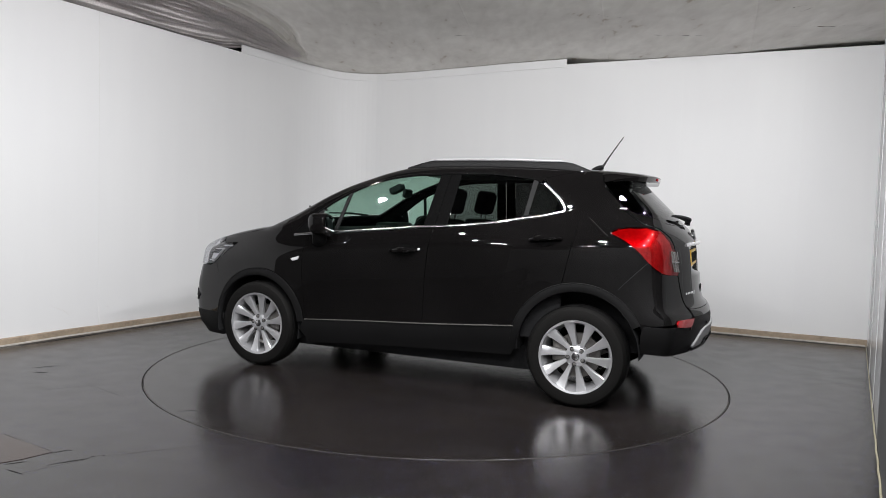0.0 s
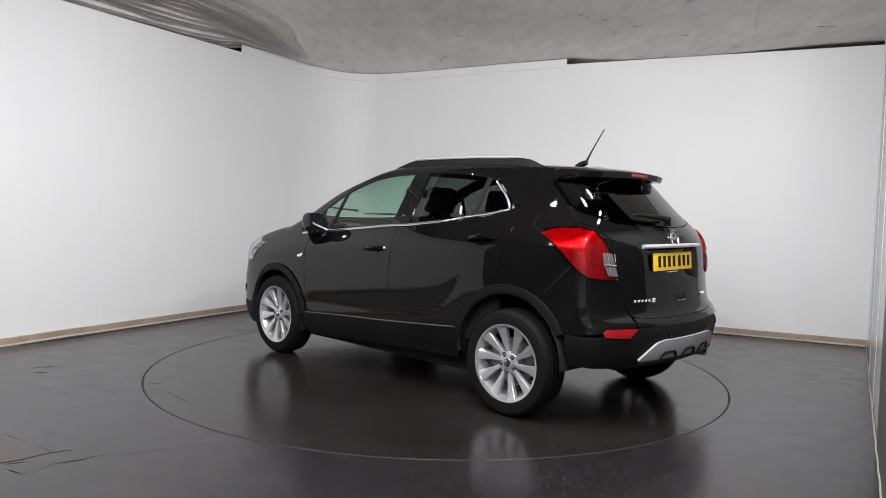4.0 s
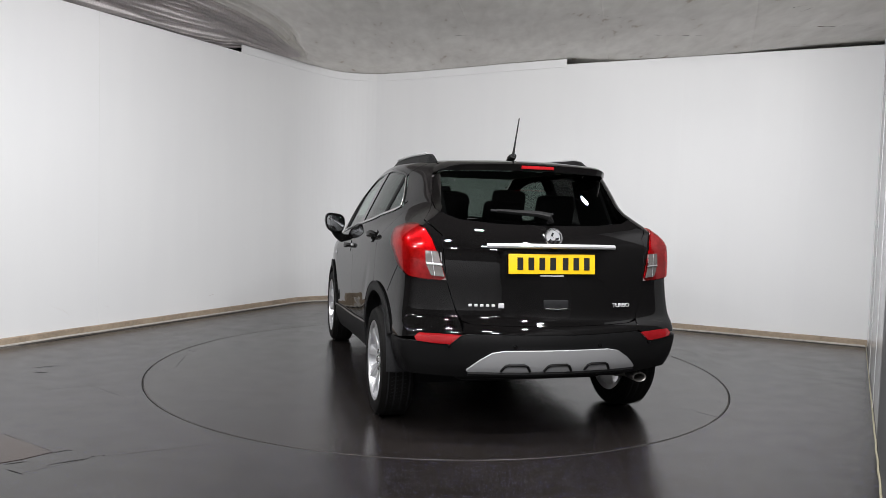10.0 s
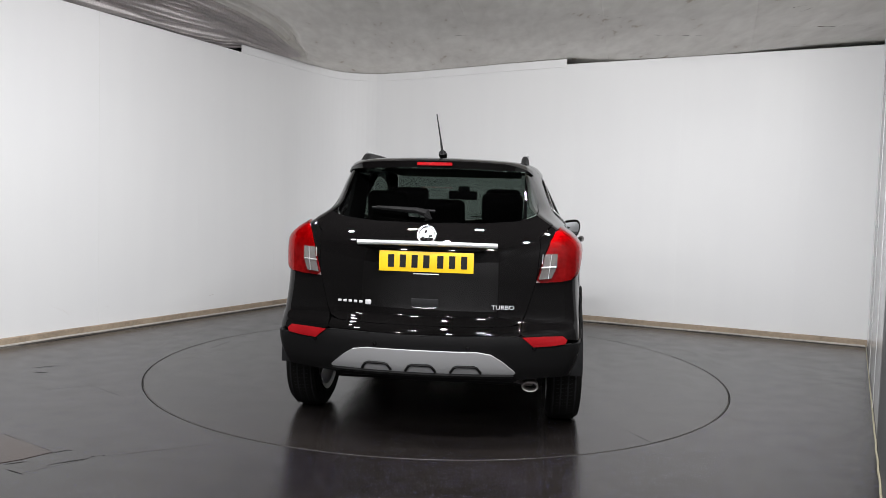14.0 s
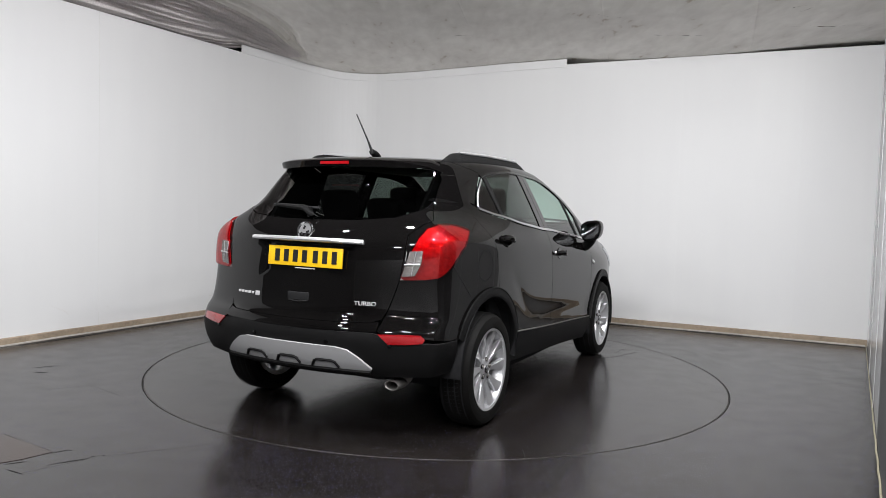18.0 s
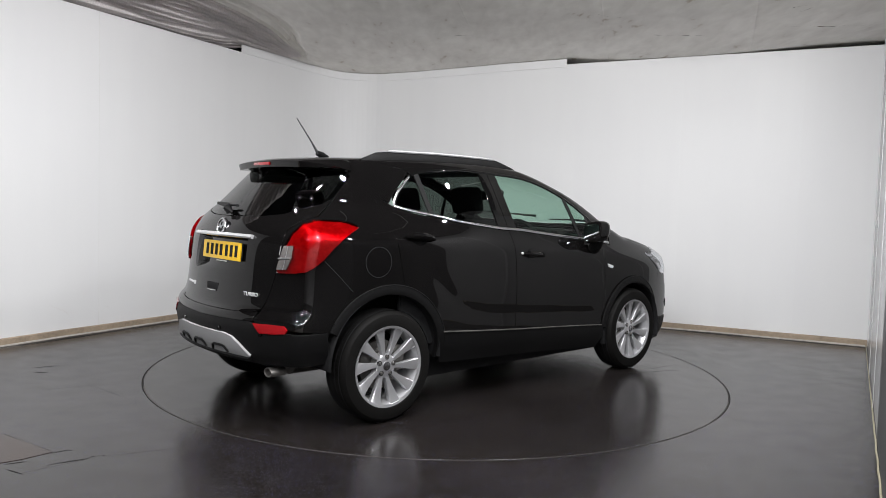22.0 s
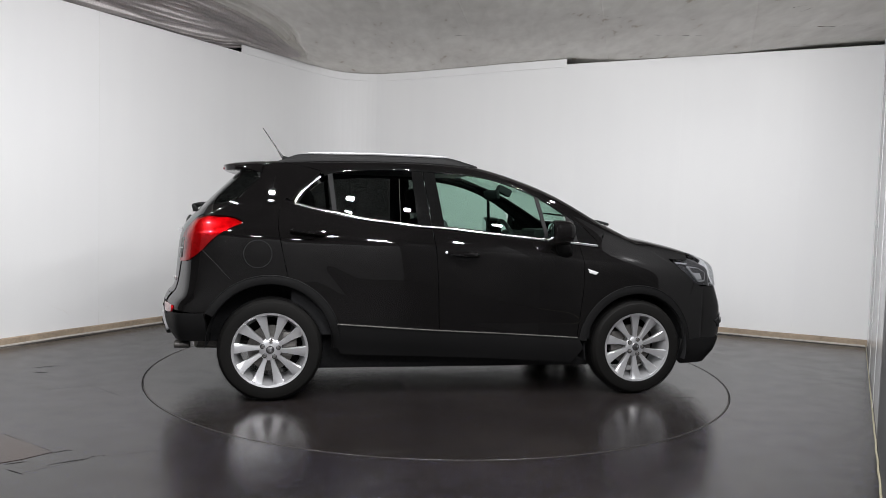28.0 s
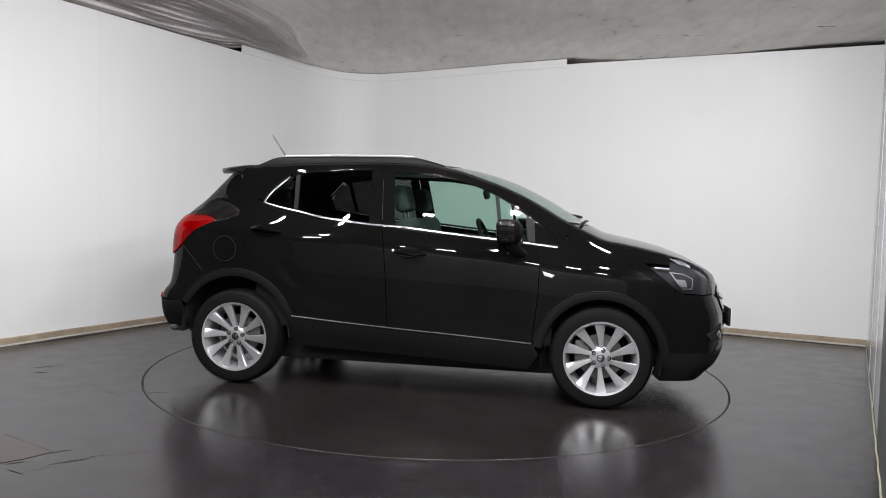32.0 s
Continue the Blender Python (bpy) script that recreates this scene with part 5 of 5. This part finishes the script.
# rear bumper
ledge = on_end(-1, (0.0, 0.645), (0.30, 0.646), (0.47, 0.651), (0.514, 0.660), (0.519, 0.636), (0.518, 0.612), (0.49, 0.609), (0.30, 0.606), (0.0, 0.603))
panel("bumper_ledge", mirrored(ledge)[:-1], REAR, PAINT, car, "", 0.006, 0.02, 0.02)
low_r = on_end(-1, (0.0, 0.600), (0.30, 0.603), (0.50, 0.606), (0.530, 0.598), (0.590, 0.549), (0.68, 0.553), (0.765, 0.562)) + on_side(1, (-1.70, 0.566), (-1.685, 0.50), (-1.672, 0.385)) + on_end(-1, (0.66, 0.375), (0.50, 0.365), (0.30, 0.362), (0.0, 0.362))
panel("rear_bumper", mirrored(low_r)[:-1], REAR, PLASTIC, car, "black plastic rear bumper", 0.005, 0.025, 0.04)
edge_ = on_end(-1, (0.80, 0.566), (0.765, 0.562), (0.68, 0.553), (0.592, 0.549), (0.532, 0.599), (0.50, 0.605), (0.30, 0.602), (0.0, 0.600), (-0.30, 0.602), (-0.50, 0.605), (-0.532, 0.599), (-0.592, 0.549), (-0.68, 0.553), (-0.765, 0.562), (-0.80, 0.566))
part("bumper_edge", tube([p + np.array((-0.004, 0, 0)) for p in edge_], 0.0035, 6), PLASTIC, car, "raised edge of the plastic bumper")
skid = on_end(-1, (0.0, 0.525), (0.30, 0.524), (0.37, 0.512), (0.43, 0.475), (0.497, 0.418), (0.485, 0.405), (0.30, 0.402), (0.0, 0.402))
panel("skid_plate", mirrored(skid)[:-1], REAR, SKID, car, "satin silver skid plate", 0.020, 0.03, 0.02)
for y_ in (-0.24, 0.0, 0.24):
    pts_ = [p + np.array((-0.024, 0, 0)) for p in on_end(-1, (y_ - 0.080, 0.408), (y_ - 0.062, 0.436), (y_ - 0.045, 0.444), (y_ + 0.045, 0.444), (y_ + 0.062, 0.436), (y_ + 0.080, 0.408))]
    part("skid_slot", tube(pts_, 0.009, 8, 0.8), PLASTIC, car, "dark raised slot edge in the skid plate")
lo_ = [p + np.array((-0.016, 0, 0)) for p in on_end(-1, *[(0.49 - 0.98 * k / 16, 0.392) for k in range(17)])]
part("skid_edge", tube(lo_, 0.018, 8, 0.8), PLASTIC, car)
for y_ in (0.6, 0.25, -0.25, -0.6):
    q = on_end(-1, (y_, 0.545))[0]
    part("parking_sensor", lathe([(0.001, 0.004), (0.010, 0.003), (0.011, -0.01)], 14, Matrix.Translation(q + np.array((-0.010, 0, 0))) @ pose(0, 0, 0, 0, 0, 90 - math.degrees(math.atan(0.54 * y_)))), GLOSS, car)
part("exhaust_pipe", lathe([(0.030, 0.0), (0.036, 0.004), (0.038, 0.0), (0.038, -0.09), (0.030, -0.09)], 24, Matrix.Translation((-1.91, -0.585, 0.322)) @ pose(0, 0, 0, 0, 0, 90) @ Matrix.Diagonal((1.2, 1, 0.72, 1)), True), STEEL, car, "oval dull steel exhaust tip")
part("silencer", tube([(-1.78, -0.58, 0.345), (-1.5, -0.45, 0.32), (-1.3, 0.3, 0.28)], [0.05, 0.06, 0.05], 10), STEEL, car)
# aerial
MAST = mat("aerial_mast", (0.03, 0.03, 0.031), 0.35, vary=0.1)
part("aerial_base", tube([(-1.17, 0.004, 1.606), (-1.215, 0.004, 1.622), (-1.25, 0.004, 1.634)], [0.02, 0.028, 0.022], 10, 0.8), PLASTIC, car, "black aerial base")
part("aerial", tube([(-1.243, 0.004, 1.628), (-1.295, 0.012, 1.71), (-1.398, 0.028, 1.855)], [0.010, 0.0055, 0.0035], 8), MAST, car, "slim dark roof aerial")

# underbody and cabin
part("floor_pan", box(2.75, 1.36, 0.27, Matrix.Translation((0.125, 0, 0.292)), 0.04), DARK, car)
part("fuel_tank", box(0.62, 0.95, 0.12, Matrix.Translation((-0.62, 0.02, 0.235)), 0.04, 3), DARK, car)
part("heat_shield", box(1.1, 0.30, 0.06, Matrix.Translation((0.30, 0.05, 0.165)), 0.02), STEEL, car)
part("cross_member", box(0.34, 1.1, 0.10, Matrix.Translation((1.0, 0, 0.205)), 0.03), DARK, car)
part("engine_bay", box(0.70, 1.05, 0.5, Matrix.Translation((1.5, 0, 0.55)), 0.05), DARK, car)
part("boot_floor", box(0.75, 1.05, 0.40, Matrix.Translation((-1.50, 0, 0.52)), 0.05), DARK, car)
part("bulkhead", box(0.06, 1.30, 0.62, Matrix.Translation((1.02, 0, 0.72)), 0.02), DARK, car)
for s_ in (1, -1):
    part("door_trim", prism([(-1.15, 0.42), (0.95, 0.38), (0.97, 1.02), (0.5, 1.05), (-0.3, 1.09), (-0.98, 1.08), (-1.15, 0.9)], 0.03, Matrix.Translation((0, s_ * 0.795 - 0.015, 0)), 0.008), DARK, car)
for s_ in (1, -1):
    part("pillar_trim", prism([(-1.14, 1.24), (-1.02, 1.49), (-1.36, 1.49), (-1.60, 1.20), (-1.2, 1.18)], 0.02, Matrix.Translation((0, s_ * 0.53 - 0.01, 0))), CLOTH, car, "dark rear pillar trim")
part("dashboard", box(0.46, 1.36, 0.34, Matrix.Translation((0.86, 0, 0.93)) @ pose(0, 0, 0, 0, 8, 0), 0.09, 4), PLASTIC, car, "dark dashboard")
part("instrument_hood", box(0.22, 0.36, 0.10, Matrix.Translation((0.70, -0.36, 1.10)), 0.04, 3), PLASTIC, car)
part("headlining", box(1.6, 1.0, 0.012, Matrix.Translation((-0.60, 0, 1.555)), 0.004), LINER, car, "pale headlining")
sm = Matrix.Translation((0.46, -0.36, 1.035)) @ pose(0, 0, 0, 0, -24, 0) @ pose(0, 0, 0, 0, 0, 90)
wheel_pts = [sm @ Vector((0.185 * math.cos(a), 0, 0.185 * math.sin(a))) for a in (2 * math.pi * k / 40 for k in range(41))]
steering = part("steering_wheel", tube(wheel_pts, 0.016, 8), PLASTIC, car, "black steering wheel")
part("wheel_boss", box(0.16, 0.06, 0.13, sm, 0.03, 3), PLASTIC, steering)
for a_ in (0, 180, 250, 290):
    part("wheel_spoke", tube([sm @ Vector((0.05 * math.cos(radians(a_)), 0, 0.05 * math.sin(radians(a_)))), sm @ Vector((0.18 * math.cos(radians(a_)), 0, 0.18 * math.sin(radians(a_))))], 0.016, 6, 0.6), PLASTIC, steering)
part("rear_view_mirror", box(0.03, 0.25, 0.075, Matrix.Translation((0.40, 0.0, 1.405)) @ pose(0, 0, 0, 0, -10, 12), 0.02, 3), DARK, car, "black interior mirror")
part("camera_pod", box(0.12, 0.10, 0.06, Matrix.Translation((0.50, 0.0, 1.44)) @ pose(0, 0, 0, 0, 24, 0), 0.02), DARK, car)


def seat(x, y, width, back_z, rake):
    st = part("car_seat", box(0.50, width, 0.16, Matrix.Translation((x + 0.22, y, 0.62)) @ pose(0, 0, 0, 0, -6, 0), 0.06, 3), CLOTH, car, "dark cloth car seat")
    part("backrest", box(0.14, width, 0.62, Matrix.Translation((x - 0.09, y, 0.90)) @ pose(0, 0, 0, 0, -rake, 0), 0.06, 4), CLOTH, st)
    part("headrest", box(0.11, 0.27, 0.20, Matrix.Translation((x - 0.20, y, back_z)) @ pose(0, 0, 0, 0, -rake, 0), 0.05, 4), CLOTH, st)
    for k in (-0.06, 0.06):
        part("headrest_post", tube([(x - 0.175, y + k, back_z - 0.19), (x - 0.19, y + k, back_z - 0.05)], 0.007, 6), CHROME, st)


seat(0.02, 0.36, 0.50, 1.345, 14)
seat(0.02, -0.36, 0.50, 1.345, 14)
for y_ in (0.38, -0.38):
    seat(-0.86, y_, 0.52, 1.29, 18)
seat(-0.86, 0.0, 0.24, 1.24, 18)


# wheels
def wheel(x, s, phase):
    w = new("wheel")
    w.parent = car
    w.location = (x, 0, HUB_Z)
    w["label"] = "ten-spoke silver alloy wheel with a black tyre"
    o, i = s * 0.894, s * 0.690
    prof = [(0.236, o - s * 0.020), (0.250, o - s * 0.004), (0.285, o), (0.312, o - s * 0.006), (0.328, o - s * 0.026), (TYRE - 0.002, o - s * 0.05), (TYRE, (o + i) / 2), (TYRE - 0.002, i + s * 0.05), (0.328, i + s * 0.02), (0.29, i), (0.236, i + s * 0.02)]
    part("tyre", lathe(prof, 72), RUBBER, w, "black road tyre")
    for k in (-1.5, -0.5, 0.5, 1.5):
        c = (o + i) / 2 + k * 0.042
        part("tread_groove", lathe([(TYRE + 0.0006, c - 0.005), (TYRE + 0.0006, c + 0.005)], 72), DARK, w)
    vs_, fs_ = [], []
    for k in range(84):
        for c0_, c1_, tw_ in ((0.027, 0.046, 0.02), (-0.027, -0.046, -0.02), (0.004, 0.016, 0.012), (-0.004, -0.016, -0.012)):
            c0_, c1_ = (o + i) / 2 + c0_, (o + i) / 2 + c1_
            a0_ = 2 * math.pi * k / 84
            r_ = TYRE + 0.0004
            n_ = len(vs_)
            vs_ += [(r_ * math.cos(a0_ + d_), y_, r_ * math.sin(a0_ + d_)) for d_, y_ in ((0, c0_), (0.012, c0_), (0.012 + tw_, c1_), (tw_, c1_))]
            fs_.append((n_, n_ + 1, n_ + 2, n_ + 3))
    tagged(obj("tread_pattern", vs_, fs_, DARK, w, smooth=False), "cross grooves of the tyre tread", kind="stuff")
    part("rim", lathe([(0.244, o - s * 0.006), (0.246, o - s * 0.012), (0.240, o - s * 0.022), (0.228, o - s * 0.030), (0.230, o - s * 0.010)], 72, None, True), ALLOY, w)
    part("rim_barrel", lathe([(0.229, o - s * 0.020), (0.218, o - s * 0.05), (0.205, o - s * 0.10), (0.205, i + s * 0.02), (0.235, i + s * 0.01)], 56), ALLOY, w, "silver inner rim barrel")
    part("brake_disc", lathe([(0.001, o - s * 0.105), (0.15, o - s * 0.105), (0.15, o - s * 0.13), (0.001, o - s * 0.13)], 40), STEEL, w)
    part("brake_caliper", box(0.10, 0.08, 0.16, Matrix.Translation((-0.12 if x > 0 else 0.12, o - s * 0.115, 0.03)), 0.02), STEEL, w)
    part("hub", lathe([(0.001, o - s * 0.036), (0.030, o - s * 0.036), (0.060, o - s * 0.038), (0.072, o - s * 0.046), (0.074, o - s * 0.10), (0.001, o - s * 0.10)], 40), ALLOY, w)
    part("centre_cap", lathe([(0.001, o - s * 0.027), (0.020, o - s * 0.028), (0.0265, o - s * 0.031), (0.0275, o - s * 0.04)], 28), CHROME, w, "round silver centre cap")
    part("cap_ring", lathe([(0.0215, o - s * 0.0272), (0.0245, o - s * 0.0285)], 28), DARK, w)
    for k in range(5):
        a = phase + 18 + 72 * k
        m = pose(0, 0, 0, 0, -a - 36, 0)
        part("wheel_bolt", lathe([(0.001, o - s * 0.030), (0.007, o - s * 0.030), (0.0095, o - s * 0.034), (0.0095, o - s * 0.055)], 12, m @ Matrix.Translation((0.0535, 0, 0))), STEEL, w)
        part("bolt_well", lathe([(0.0095, o - s * 0.0385), (0.0150, o - s * 0.0345), (0.0155, o - s * 0.045)], 16, m @ Matrix.Translation((0.0535, 0, 0))), DARK, w)
    for k in range(10):
        a = phase + 36 * k + s * 3.6
        bm = bmesh.new()
        rings = []
        for r, wd, d in ((0.050, 0.0125, 0.043), (0.075, 0.0135, 0.043), (0.12, 0.0175, 0.037), (0.17, 0.0255, 0.030), (0.21, 0.0335, 0.023), (0.238, 0.0405, 0.014)):
            tw = -0.027 * s * ((r - 0.05) / 0.19) ** 1.2
            yo = o - s * d
            lean = -0.13 * s
            rings.append([bm.verts.new((r, yo + (dy + lean * z) * s, z + tw)) for z, dy in ((-wd, -0.030), (-wd, -0.004), (-wd * 0.86, 0.0), (0.0, 0.001), (wd * 0.86, 0.0), (wd, -0.004), (wd, -0.030))])
        for p, q in zip(rings, rings[1:]):
            for j in range(6):
                bm.faces.new((p[j], p[j + 1], q[j + 1], q[j]))
            bm.faces.new((p[6], p[0], q[0], q[6]))
        bm.faces.new(rings[0])
        bm.faces.new(rings[-1][::-1])
        bmesh.ops.transform(bm, matrix=pose(0, 0, 0, 0, -a, 0), verts=bm.verts)
        part("spoke", bm, ALLOY, w)
    return w


for x_, s_, phase_ in ((HUB_F, 1, 100), (HUB_F, -1, 91), (HUB_R, 1, 80), (HUB_R, -1, 103)):
    wheel(x_, s_, phase_)


def motions():
    turn = [(0, 156.86), (1, 151.70), (2, 146.50), (3, 141.30), (4.5, 133.50), (6, 125.69), (7, 120.47), (8, 115.20), (9, 109.92), (10, 104.63), (11, 99.35), (12, 94.08), (13, 88.83), (14, 83.60), (15.5, 75.75), (17, 67.89), (18, 62.68), (19, 57.45), (20, 52.17), (21, 46.93), (22, 41.72), (23, 36.51), (24, 31.27), (25, 26.05), (26.5, 18.35), (28, 10.66), (29, 5.57), (30, 0.50), (31, -4.60), (32, -9.71)]
    rows_car, rows_disc = [], []
    for t, a in turn:
        r = pose(0, 0, 0, 0, 0, a)
        rows_disc.append((t, pose(0, 0, GROUND, 0, 0, a)))
        rows_car.append((t, r @ Matrix.Translation((-0.020, -0.142, 0.0))))
    walk(car, rows_car)
    walk(turntable, rows_disc)


motions()
